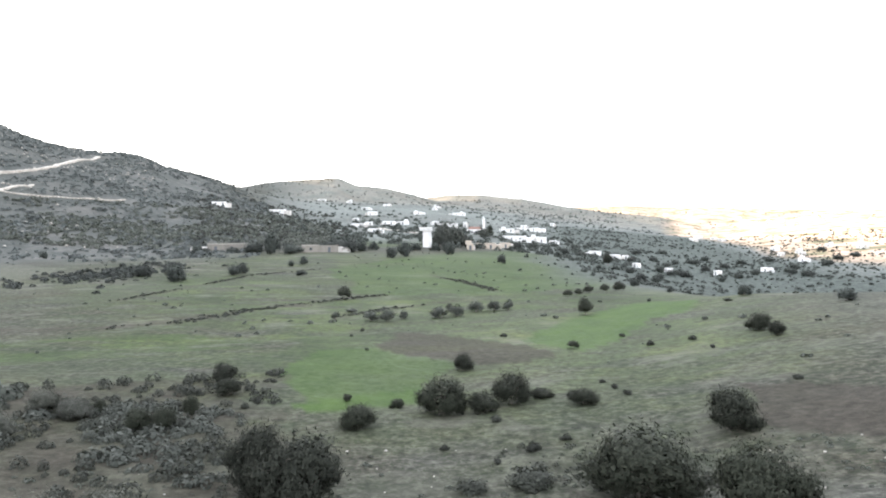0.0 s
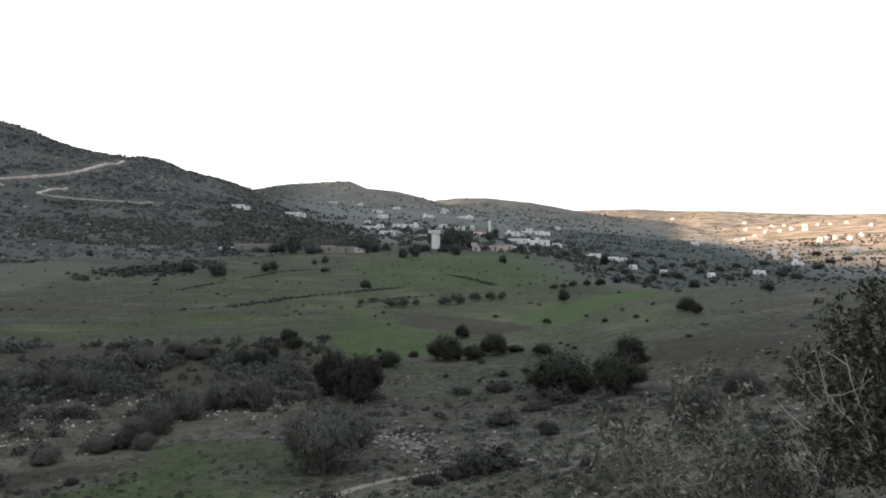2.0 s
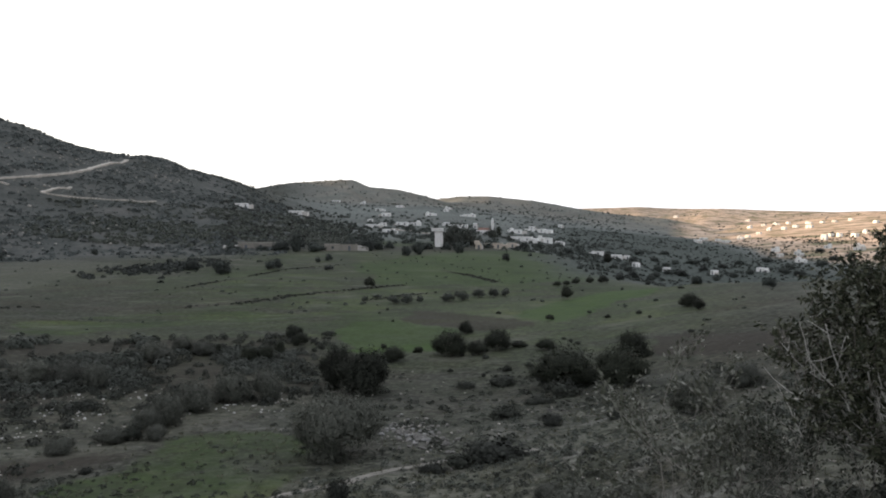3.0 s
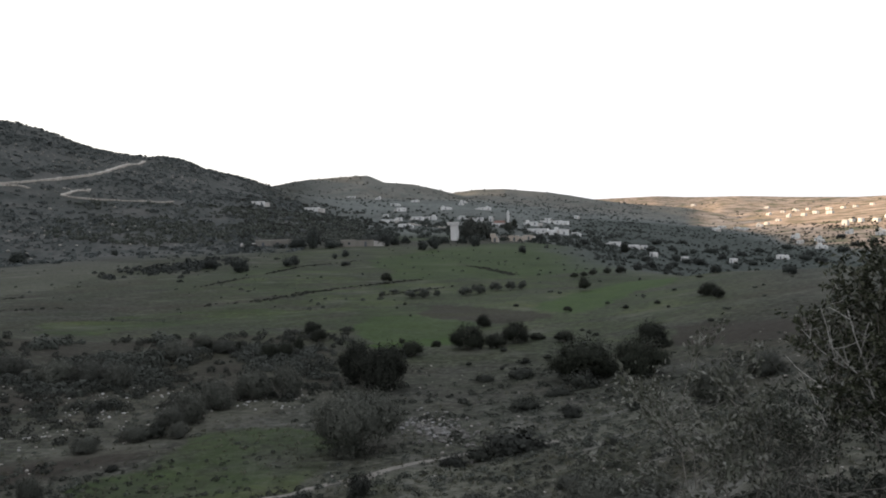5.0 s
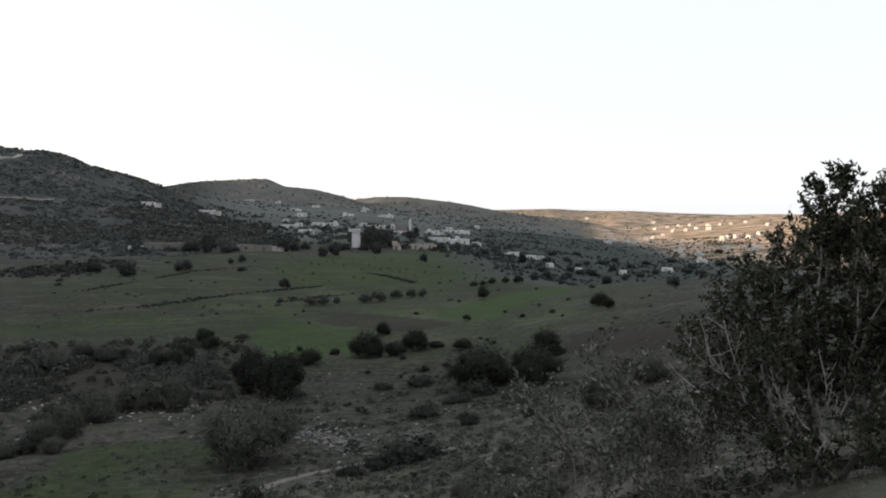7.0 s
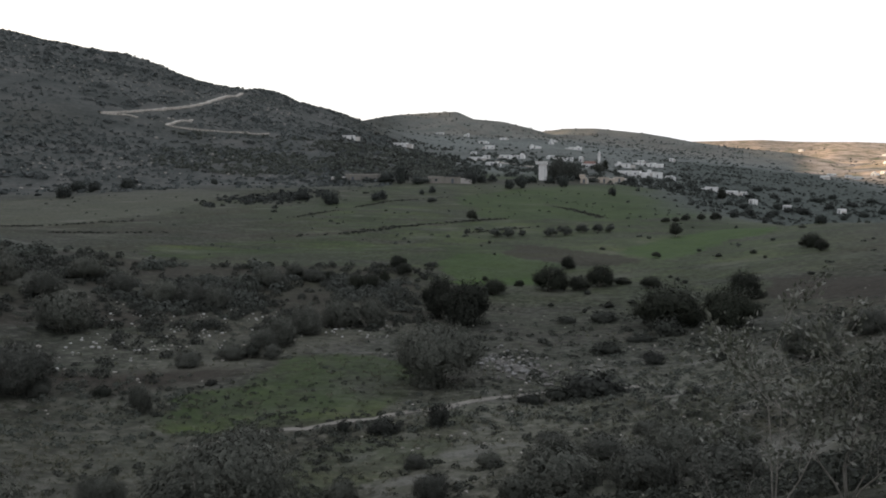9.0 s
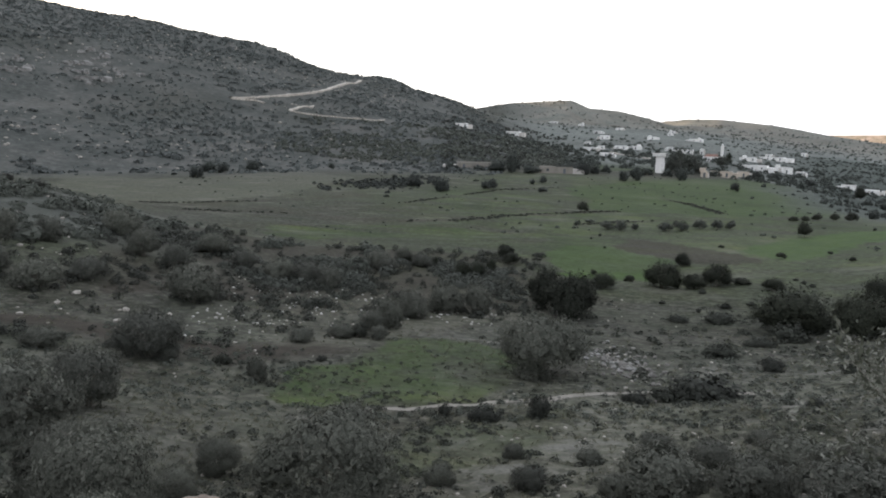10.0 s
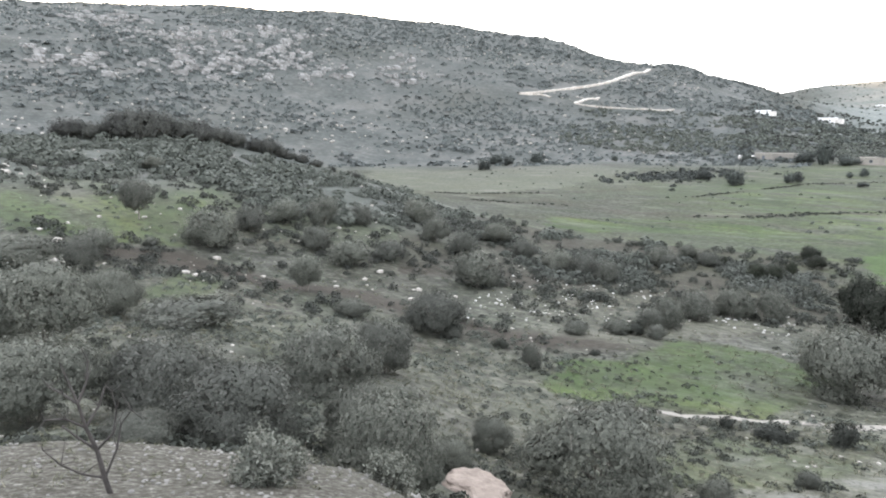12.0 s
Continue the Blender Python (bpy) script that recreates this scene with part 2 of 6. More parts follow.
RUBBLE_WALL = plaster_material("tan_rubble_wall", (0.20, 0.187, 0.165), (0.115, 0.107, 0.095))
TOWER_CONCRETE = plaster_material("pale_tower_concrete", (0.62, 0.61, 0.60), (0.42, 0.41, 0.40))
ROOF_SLAB = plaster_material("grey_roof_slab", (0.50, 0.48, 0.45), (0.32, 0.30, 0.28))
RED_TILE = grained_material("red_roof_tile", (0.10, 0.06, 0.05), (0.17, 0.095, 0.075), 2.5, 0.85, 0.03)
DARK_WOOD = grained_material("dark_door_paint", (0.05, 0.06, 0.07), (0.10, 0.11, 0.12), 4.0, 0.6, 0.005)
GLASS, gt, gb = material("window_glass", 0.08)
gb.inputs["Base Color"].default_value, gb.inputs["Specular IOR Level"].default_value = (0.03, 0.035, 0.04, 1), 0.5

# ---- the lie of the land: rings round the viewpoint, near to far, each with its distance and its drop below the eye ----
EYE = 20.0
BEARINGS = [-75, -40, -30, -20, -10, 0, 10, 20, 30, 40, 50, 60, 75, 110]
NEAR_LAND = [  # metres out, then metres below the eye
    ([2.0] * 14, [1.7] * 14),
    ([7.0] * 14, [2.3, 2.5, 3.0, 3.7, 4.4, 4.6, 4.7, 4.7, 4.7, 4.5, 3.75, 3.4, 2.9, 2.5]),
    ([8.6] * 14, [2.5, 2.8, 3.5, 4.3, 5.2, 5.5, 5.6, 5.6, 5.7, 5.7, 5.0, 4.6, 3.95, 3.3]),
    ([16.0] * 14, [4.0, 4.5, 5.4, 6.8, 8.2, 8.8, 9.1, 9.2, 9.0, 8.3, 7.4, 6.8, 6.0, 5.5]),
    ([36, 36, 36, 36, 36, 34, 33, 29, 29, 32, 34, 36, 36, 36], [6.0, 7.0, 8.6, 10.6, 12.3, 12.8, 12.9, 12.3, 12.3, 12.0, 11.0, 9.8, 8.0, 7.0]),
    ([62, 62, 62, 62, 62, 62, 62, 60, 58, 56, 52, 50, 50, 50], [7.0, 8.1, 10.4, 13.3, 15.9, 16.6, 16.6, 15.7, 14.6, 13.4, 11.9, 10.6, 8.1, 7.0]),
    ([100, 100, 100, 100, 100, 95, 90, 90, 94, 101, 108, 112, 115, 115], [7.0, 8.0, 11.2, 14.0, 16.6, 17.5, 16.9, 16.8, 16.3, 13.2, 8.2, 2.7, 1.4, 1.4]),
    ([130, 130, 140, 145, 135, 130, 120, 120, 120, 125, 135, 140, 140, 140], [8.0, 8.6, 11.6, 13.8, 17.0, 18.0, 18.0, 18.2, 18.2, 17.0, 14.5, 11.0, 9.0, 8.0]),
]
FAR_LAND = [
    ([200, 190, 195, 200, 205, 200] + [200] * 8, [14, 18, 20, 22, 18.0, 18.1, 17.8, 17.6, 17.8, 18.2, 17.6, 15, 12, 10]),
    ([340, 340, 340, 340, 335, 360, 350, 340, 335, 330, 320, 300, 290, 290], [40, 45, 42, 40, 23, 17.9, 16.8, 17.0, 17.4, 19.0, 19.2, 15, 10, 8]),
    ([450] * 14, [40, 40, 40, 42, 28, 16.5, 15, 8, 0, -10, -18, -24, -30, -30]),
    ([620, 620, 620, 650, 650, 650, 620, 600, 580, 570, 560, 550, 540, 540], [20, 32, 38, 42, 27, 11, 10, -14, -34, -52, -58, -62, -64, -60]),
    ([900, 900, 900, 900, 900, 900, 850, 740, 720, 735, 750, 750, 740, 740], [-10, 10, 23, 38, 21, -2, -1, -39, -65, -97, -114, -119, -109, -98]),
    ([1400, 1400, 1400, 1300, 1300, 1250, 1150, 900, 880, 900, 900, 900, 900, 900], [-40, -14, 3, 36, 10, -14, -16, -24, -45, -70, -85, -90, -85, -80]),
    ([1900, 1900, 1900, 1700, 1700, 1600, 1500, 1300, 1200, 1200, 1200, 1200, 1200, 1200], [-10, 0, 14, 36, 20, -10, -30, -20, -20, -30, -30, -30, -30, -30]),
    ([2500, 2500, 2500, 2400, 2400, 2300] + [2300] * 8, [30, 30, 30, 40, 40, 40] + [40] * 8),
    ([4000] * 14, [60] * 14),
    ([4800] * 14, [60] * 14),
]
# crests of the ridges beyond the village: distance at the two ends, slopes to the near and the far side, then bearing and height in degrees
FLAT_HILL = ((1500, 1500), 0.17, 0.25, [(-5, -0.6), (-1, 0.45), (1.44, 1.1), (2.9, 1.5), (4.8, 1.93), (7.2, 2.13), (7.55, 2.3), (8.5, 2.72), (10.4, 2.63), (13.6, 2.42), (15.8, 2.05), (19, 1.5)])
SHOULDER = ((1250, 1800), 0.10, 0.22, [(-26, -2.6), (-23.6, -1.75), (-21.4, -1.38), (-19.4, -0.9), (-17.3, -0.48), (-12.9, -0.07), (-10.2, 0.33), (-8.4, 0.69), (-6.6, 0.99), (-2.8, 1.38), (-0.5, 1.36), (1.5, 1.13), (5, 0.5)])
DARK_SPUR = ((850, 1150), 0.12, 0.16, [(-22, -2.7), (-19, -2.1), (-17.3, -1.92), (-13.4, -1.36), (-10, -0.9), (-7, -0.75)])
SUNLIT_RIDGE = ((1500, 2000), 0.07, 0.10, [(-45, 0.5), (-36, 0.3), (-31.3, 0.02), (-28.9, -0.26), (-27.1, -0.49), (-25.3, -0.85), (-23, -1.4), (-19.4, -2.1)])
MIDDLE_RIDGE = ((2500, 2300), 0.05, 0.08, [(-40, 0.0), (-29, -0.12), (-24, -0.2), (-20, -0.1), (-16, -0.35), (-10, -0.2), (-6, -0.3)])
FAR_RIDGE = ((3500, 3300), 0.06, 0.08, [(-75, 0.1), (-31, 0.16), (-29, 0.09), (-25.3, 0.17), (-21.4, 0.34), (-19, 0.33), (-17.3, 0.36), (-15.1, 0.48), (-11, 0.36), (-4, 0.25), (10, 0.2), (90, 0.2)])
# unseen ridge behind the hill, added to keep the sun off FLAT_HILL
UNSEEN_SHADE_RIDGE = ((1800, 1900), 0.16, 0.2, [(16.5, 0.8), (18, 1.9), (20, 2.7), (22.5, 3.6), (27, 4.4), (33, 5.4), (45, 6.6), (60, 7.2), (80, 6.5), (100, 4)])
AZ0, AZN, LR0, LRN = -180.0, 1441, math.log(1.5), 640
LR1 = math.log(4800.0)


def lay_land():
    """Heights on a grid of bearing and log distance."""
    az = np.linspace(AZ0, 180, AZN)
    rings = NEAR_LAND + FAR_LAND
    bearing = np.array([-180.0, -120] + BEARINGS + [140, 180])
    out, drop = [], []
    for r, d in rings:
        back = (r[0] + r[-1]) / 2, (d[0] + d[-1]) / 2 - 0.12 * min(r[0], 900) * (r[0] > 5)
        for src, dst, b in ((r, out, back[0]), (d, drop, back[1])):
            v = np.array([b, (b + src[0]) / 2] + list(src) + [(b + src[-1]) / 2, b])
            fine = np.interp(az, bearing, v)
            k = np.exp(-np.linspace(-2, 2, 21) ** 2)
            fine = np.convolve(np.pad(fine, 10, "edge"), k / k.sum(), "valid")
            dst.append(fine)
    out, drop = np.log(np.array(out)), np.array(drop)
    lr = np.linspace(LR0, LR1, LRN)
    grid = np.empty((AZN, LRN))
    k = np.exp(-np.linspace(-2, 2, 9) ** 2)
    for i in range(AZN):
        # straight slopes from ring to ring, in true distance
        row = np.interp(np.exp(lr), np.exp(out[:, i]), drop[:, i])
        grid[i] = np.convolve(np.pad(row, 4, "edge"), k / k.sum(), "valid")
    return EYE - grid


LAND = lay_land()


def lattice(ix, iy, seed):
    h = np.sin(ix * 127.1 + iy * 311.7 + seed * 74.7) * 43758.5453
    return h - np.floor(h)


def value_noise(x, y, seed=0):
    x, y = np.asarray(x, float), np.asarray(y, float)
    ix, iy = np.floor(x), np.floor(y)
    fx, fy = x - ix, y - iy
    fx, fy = fx * fx * (3 - 2 * fx), fy * fy * (3 - 2 * fy)
    a = lattice(ix, iy, seed) * (1 - fx) + lattice(ix + 1, iy, seed) * fx
    b = lattice(ix, iy + 1, seed) * (1 - fx) + lattice(ix + 1, iy + 1, seed) * fx
    return a * (1 - fy) + b * fy


def rough_noise(x, y, size, octaves=4, seed=0):
    """Layered noise round zero, about -1 to 1."""
    total, amp = 0.0, 1.0
    for o in range(octaves):
        total = total + amp * (value_noise(x / size * 2 ** o, y / size * 2 ** o, seed + o) * 2 - 1)
        amp *= 0.5
    return total / 1.6


def ground_height(x, y):
    x, y = np.asarray(x, float), np.asarray(y, float)
    r = np.maximum(np.hypot(x, y), 1.6)
    az = np.degrees(np.arctan2(-x, y))
    u = np.clip((az - AZ0) / 360 * (AZN - 1), 0, AZN - 1.001)
    v = np.clip((np.log(r) - LR0) / (LR1 - LR0) * (LRN - 1), 0, LRN - 1.001)
    iu, iv = u.astype(int), v.astype(int)
    fu, fv = u - iu, v - iv
    z = (LAND[iu, iv] * (1 - fu) * (1 - fv) + LAND[iu + 1, iv] * fu * (1 - fv)
         + LAND[iu, iv + 1] * (1 - fu) * fv + LAND[iu + 1, iv + 1] * fu * fv)
    near = np.clip((r - 2.4) / 5, 0, 1)
    hilly = np.clip((r - 340) / 150, 0, 1) * np.clip((az + 25) / 30, 0.35, 1)
    z = z + 0.16 * near * np.clip((160 - r) / 60, 0, 1) * rough_noise(x, y, 4.0, 2, 3)
    z = z + 0.15 * near * np.clip((42 - r) / 16, 0, 1) * np.clip((r - 9) / 4, 0.5, 1) * rough_noise(x, y, 1.3, 2, 5)
    z = z + 0.35 * np.clip((r - 15) / 60, 0, 1) * rough_noise(x, y, 22.0, 3, 9)
    z = z + hilly * (1.8 * rough_noise(x, y, 30.0, 4, 17) + 4.0 * rough_noise(x, y, 130.0, 3, 21))
    crest = np.exp(-((r - 720) / 90) ** 2)
    z = z + crest * (6 * np.exp(-((az - 33.5) / 3.2) ** 2) + 4.5 * np.exp(-((az - 24) / 2.6) ** 2) + 3.2 * np.exp(-((az - 23.6) / 1.6) ** 2) + 1.5 * np.exp(-((az - 18) / 1.5) ** 2))
    for (far_end, near_end), front, back, line in (FLAT_HILL, SHOULDER, DARK_SPUR, SUNLIT_RIDGE, MIDDLE_RIDGE, FAR_RIDGE, UNSEEN_SHADE_RIDGE):
        bearing, height = np.array(line).T
        rc = np.interp(az, bearing[[0, -1]], [far_end, near_end])
        wave = 0.06 * rc * rough_noise(x, y, rc / 7, 3, len(line))
        zc = EYE + rc * np.tan(np.radians(np.interp(az, bearing, height, left=-9, right=-9)))
        d = r - rc + wave * np.clip(np.abs(r - rc) / 200, 0, 1)
        top = zc - np.where(d < 0, front, back) * (np.sqrt(d * d + 45.0 ** 2) - 45.0) + 0.004 * (r - 1000).clip(0, 1500) * rough_noise(x, y, 190, 3, 33) * np.clip(np.abs(d) / 150, 0, 1)
        z = np.maximum(z, top)
    return z

# ---- where things stand ----
# olives standing in the fields: x, y, width, height
FIELD_TREES = [
    (-20.3, 160.3, 2.71, 2.23), (0.5, 144.4, 1.43, 1.0), (-17.9, 134.2, 1.73, 1.33), (-16.4, 142.4, 2.55, 0.64), (-12.1, 133.2, 3.04, 1.72),
    (-9.3, 132.6, 2.9, 2.11), (-6.9, 135.3, 1.75, 1.34), (-1.2, 136.2, 3.38, 1.89), (1.6, 137.7, 3.28, 1.91), (5.0, 142.2, 3.24, 1.9),
    (8.2, 143.2, 3.12, 1.84), (10.7, 143.0, 2.69, 1.84), (22.1, 134.4, 2.53, 2.26), (14.8, 106.0, 1.37, 0.79), (24.1, 159.8, 2.05, 1.11),
    (26.8, 163.3, 1.94, 1.05), (30.0, 168.8, 2.33, 1.25), (87.4, 390.6, 5.39, 5.77), (33.9, 170.6, 2.19, 1.52), (38.5, 177.0, 2.97, 1.75),
]
# wild olives and shrubs along the foot of the slope: x, y, width, height
GULLY_TREES = [
    (1.6, 97.6, 1.94, 1.84), (-0.7, 80.8, 3.38, 3.06), (5.3, 83.0, 2.72, 2.72), (2.8, 80.7, 2.09, 1.69), (-7.0, 77.0, 2.53, 1.77),
    (-4.5, 83.1, 1.08, 0.74), (-11.3, 64.4, 2.96, 3.8), (-8.3, 61.6, 4.32, 4.01), (-21.9, 91.7, 2.2, 1.83), (-19.8, 86.3, 1.98, 1.47),
    (-20.9, 80.0, 1.04, 1.68), (-21.4, 75.9, 1.82, 1.75), (-23.2, 75.7, 1.74, 1.59), (-28.1, 79.9, 0.8, 1.2), (-29.5, 78.8, 2.45, 1.34),
    (-32.4, 80.0, 1.76, 1.52), (18.5, 70.3, 2.93, 2.72), (10.3, 61.6, 5.27, 3.62), (13.8, 55.7, 3.49, 3.38), (35.5, 103.1, 2.44, 1.93),
    (35.5, 98.9, 1.46, 1.56), (11.1, 81.2, 2.02, 1.29), (8.1, 84.5, 1.68, 0.76), (-8.9, 84.4, 0.67, 0.59),
]
# low dark shrubs in the pasture: x, y, width, height
LOW_SHRUBS = [
    (1.1, 64.8, 2.07, 0.65), (5.5, 70.7, 1.13, 0.63), (2.9, 68.9, 0.62, 0.34), (-0.5, 72.2, 0.72, 0.36), (10.5, 83.9, 1.08, 0.58),
    (22.1, 111.8, 0.88, 0.44), (23.4, 104.0, 0.93, 0.62), (27.9, 103.3, 0.92, 0.61), (27.8, 97.0, 0.67, 0.38), (14.4, 89.2, 0.62, 0.35),
    (14.8, 86.2, 0.77, 0.43), (27.7, 79.6, 0.94, 0.39), (3.5, 77.9, 1.01, 0.47), (8.0, 72.7, 0.94, 0.43), (15.1, 83.2, 0.83, 0.41),
    (-16.5, 83.7, 1.0, 0.59), (-17.1, 82.0, 0.82, 0.49), (-17.1, 91.5, 0.64, 0.36), (-13.4, 120.3, 0.6, 0.3), (-12.4, 124.5, 0.74, 0.5),
    (-10.0, 109.0, 0.54, 0.33), (43.0, 129.5, 1.28, 0.51), (7.6, 117.3, 0.93, 0.47),
]
# trees along the edge of the village terrace: x, y, width, height
VILLAGE_EDGE = [
    (-39.9, 310.2, 6.45, 4.61), (-35.9, 318.3, 5.36, 3.78), (-31.4, 326.6, 4.52, 3.23), (-19.9, 278.9, 4.14, 3.86), (-15.7, 288.6, 5.99, 5.14),
    (-13.0, 327.9, 4.86, 3.24), (1.8, 303.2, 3.59, 3.89), (-4.2, 324.5, 4.49, 3.21), (39.9, 396.8, 4.7, 4.7), (55.7, 454.4, 6.27, 4.03),
    (71.4, 431.3, 5.1, 3.83), (19.8, 263.8, 2.87, 2.87), (-45.4, 243.9, 2.66, 2.42), (-47.8, 236.5, 1.88, 1.64), (-61.8, 296.2, 5.87, 3.52),
    (-77.1, 301.4, 7.47, 4.48), (-69.1, 295.8, 5.28, 8.21), (-56.8, 215.6, 3.86, 2.78),
    (-48.8, 311.9, 9.27, 3.71), (-91.2, 324.7, 6.44, 3.87), (-79.5, 304.2, 4.2, 3.0), (-73.0, 313.0, 7.5, 6.4), (-64.9, 309.0, 4.4, 3.2), (-60.0, 303.5, 5.0, 2.2), (-86.5, 303.0, 5.5, 1.9), (-98.0, 304.0, 4.2, 1.6), (-96.1, 290.5, 5.77, 3.75), (-39.2, 210.5, 3.13, 1.25),
]
# trees in the stream valley: x, y, width, height
VALLEY_TREES = [
    (47.9, 198.4, 3.91, 2.94), (73.3, 280.7, 6.09, 4.7), (51.3, 181.1, 2.14, 1.79), (125.6, 422.1, 8.31, 5.4), (128.2, 410.4, 7.28, 4.85),
    (139.6, 420.3, 8.28, 5.79), (47.7, 134.7, 2.92, 2.39), (175.0, 481.3, 9.47, 6.16), (92.2, 363.8, 6.45, 4.3), (85.1, 364.1, 5.38, 3.59),
    (164.3, 510.4, 7.53, 5.02), (151.0, 516.6, 8.13, 4.58), (124.4, 477.7, 8.47, 4.7), (69.0, 330.2, 3.26, 2.6), (35.8, 145.8, 0.86, 0.86),
    (87.6, 463.2, 6.85, 3.65), (98.7, 342.5, 6.75, 4.05), (188.5, 536.6, 10.56, 5.28), (150.3, 559.5, 9.91, 4.96), (187.0, 609.4, 10.79, 5.39),
]
# trees in the valley towards the lit slope: x, y, width, height
VALLEY_TREES_EAST = [
    (54.4, 118.2, 3.29, 2.32), (48.5, 136.6, 2.24, 1.8), (160.0, 417.3, 6.16, 4.11), (177.9, 436.6, 8.59, 5.01), (196.0, 454.0, 8.92, 5.2),
    (222.0, 462.5, 11.34, 6.05), (221.4, 439.1, 12.2, 5.74), (199.4, 509.6, 10.02, 5.01), (228.5, 549.9, 9.9, 4.95), (257.6, 565.3, 12.01, 5.54),
    (247.1, 506.4, 9.93, 4.96), (275.7, 514.3, 11.74, 5.87), (215.5, 587.5, 10.59, 5.3), (183.6, 536.1, 8.8, 4.4), (334.8, 629.7, 13.34, 5.13),
    (305.2, 553.0, 11.71, 5.41), (324.6, 563.7, 11.01, 5.05), (139.7, 428.0, 9.14, 4.92), (108.6, 369.4, 7.29, 4.25), (148.1, 477.6, 8.63, 3.92),
]
# wild olives on the spur: x, y, width, height
SPUR_TREES = [
    (-57.2, 24.8, 2.56, 3.41), (-47.4, 17.4, 3.47, 1.96), (-49.3, 27.0, 4.47, 2.95), (-52.4, 32.6, 2.79, 2.29), (-55.5, 38.3, 3.4, 2.2),
    (-54.6, 42.1, 3.63, 2.95), (-55.3, 47.9, 3.04, 2.19), (-57.2, 58.7, 4.11, 2.74), (-48.3, 52.0, 3.34, 2.74), (-43.6, 51.0, 2.83, 2.37),
    (-34.7, 42.2, 3.9, 2.88), (-36.0, 26.2, 2.45, 2.37), (-42.7, 35.6, 3.26, 2.05),
    (-47.2, 35.7, 2.94, 1.96), (-43.4, 40.8, 3.01, 1.71), (-49.7, 22.4, 1.26, 0.67), (-79.2, 36.7, 2.65, 1.46),
]
# dark wild olives along the crest of the spur: x, y, width, height
CREST_TREES = [
    (-107.5, 37.8, 6.0, 3.4), (-104.6, 39.9, 4.2, 2.9), (-103.2, 42.8, 5.6, 4.6), (-102.7, 44.6, 5.4, 5.2), (-101.8, 46.9, 5.8, 5.5), (-100.9, 48.7, 4.6, 5.0),
    (-99.3, 51.3, 4.8, 4.2), (-98.3, 53.2, 5.2, 3.8), (-97.0, 53.0, 3.4, 2.6), (-95.6, 55.0, 4.4, 3.0), (-94.2, 56.8, 4.0, 2.6), (-92.8, 59.1, 3.2, 2.3), (-91.6, 60.8, 4.2, 3.0),
    (-90.8, 62.3, 2.8, 2.0), (-89.9, 63.4, 2.4, 1.4), (-88.8, 64.9, 3.0, 1.6), (-87.2, 66.4, 2.4, 1.3), (-84.6, 67.3, 2.0, 1.1), (-81.0, 68.6, 2.6, 1.4),
]
# grey shrubs by the stony gully: x, y, width, height
GULLY_BUSHES = [
    (-18.3, 54.6, 3.3, 2.5), (-15.7, 56.1, 2.8, 2.6), (-19.4, 50.0, 2.9, 2.2), (-19.2, 44.5, 2.4, 2.1), (-19.7, 42.6, 1.9, 1.4), (-31.0, 57.4, 2.69, 2.15),
    (-33.8, 58.0, 3.34, 2.23), (-36.3, 56.8, 3.38, 2.03), (-41.8, 59.2, 3.03, 1.82), (-48.1, 62.3, 3.96, 2.37), (-19.0, 27.6, 1.04, 1.33),
    (-32.5, 72.5, 3.19, 2.17), (-32.3, 79.0, 2.44, 1.9), (-31.2, 71.7, 2.51, 1.63), (-29.3, 78.3, 2.63, 1.58), (-18.1, 40.2, 1.45, 0.94),
    (-20.4, 39.3, 1.84, 0.89), (-21.6, 36.3, 1.79, 0.86), (-24.4, 27.6, 1.27, 0.64), (-27.2, 13.5, 4.62, 0.83), (-30.1, 25.0, 1.99, 1.0),
    (-24.8, 21.7, 1.13, 0.57),
]
# round wild olives on the slope: x, y, width, height
SLOPE_BUSHES = [
    (-6.5, 36.5, 4.69, 3.86), (-25.4, 27.4, 2.96, 2.83), (-15.7, 12.0, 2.55, 2.18), (-18.2, 16.7, 2.14, 2.36),
]
# low shrubs beside the track: x, y, width, height
TRACK_SHRUBS = [
    (2.2, 34.2, 3.39, 0.96), (-1.0, 32.4, 1.38, 0.55), (0.3, 33.3, 1.68, 0.67), (-4.6, 26.2, 1.07, 0.93), (-6.7, 25.5, 1.39, 0.6),
    (9.5, 40.4, 1.27, 0.57), (-18.3, 32.9, 0.63, 0.32), (-19.6, 40.1, 1.5, 0.9), (8.9, 56.2, 3.13, 1.34), (6.0, 42.2, 1.7, 0.81),
    (4.6, 65.2, 3.17, 0.85), (11.1, 47.8, 1.87, 0.6), (6.3, 31.3, 0.75, 0.4), (-8.5, 25.8, 0.71, 0.48), (6.6, 52.7, 2.12, 0.59),
    (3.6, 46.4, 2.27, 0.76), (-22.0, 29.0, 0.87, 0.58),
]
# bushes at the foot of the hill: x, y, width, height
RIDGE_BUSHES = [
    (-166.9, 207.8, 4.82, 4.02), (-186.2, 240.6, 6.46, 4.15), (-175.1, 234.6, 4.47, 3.58), (-170.3, 248.1, 6.07, 4.2), (-146.9, 274.2, 2.99, 2.49),
    (-79.8, 204.5, 4.4, 3.0), (-66.7, 193.7, 5.2, 3.9), (-57.1, 209.7, 3.59, 2.52), (-45.7, 317.7, 10.51, 4.2), (1.4, 321.5, 6.15, 4.1),
]
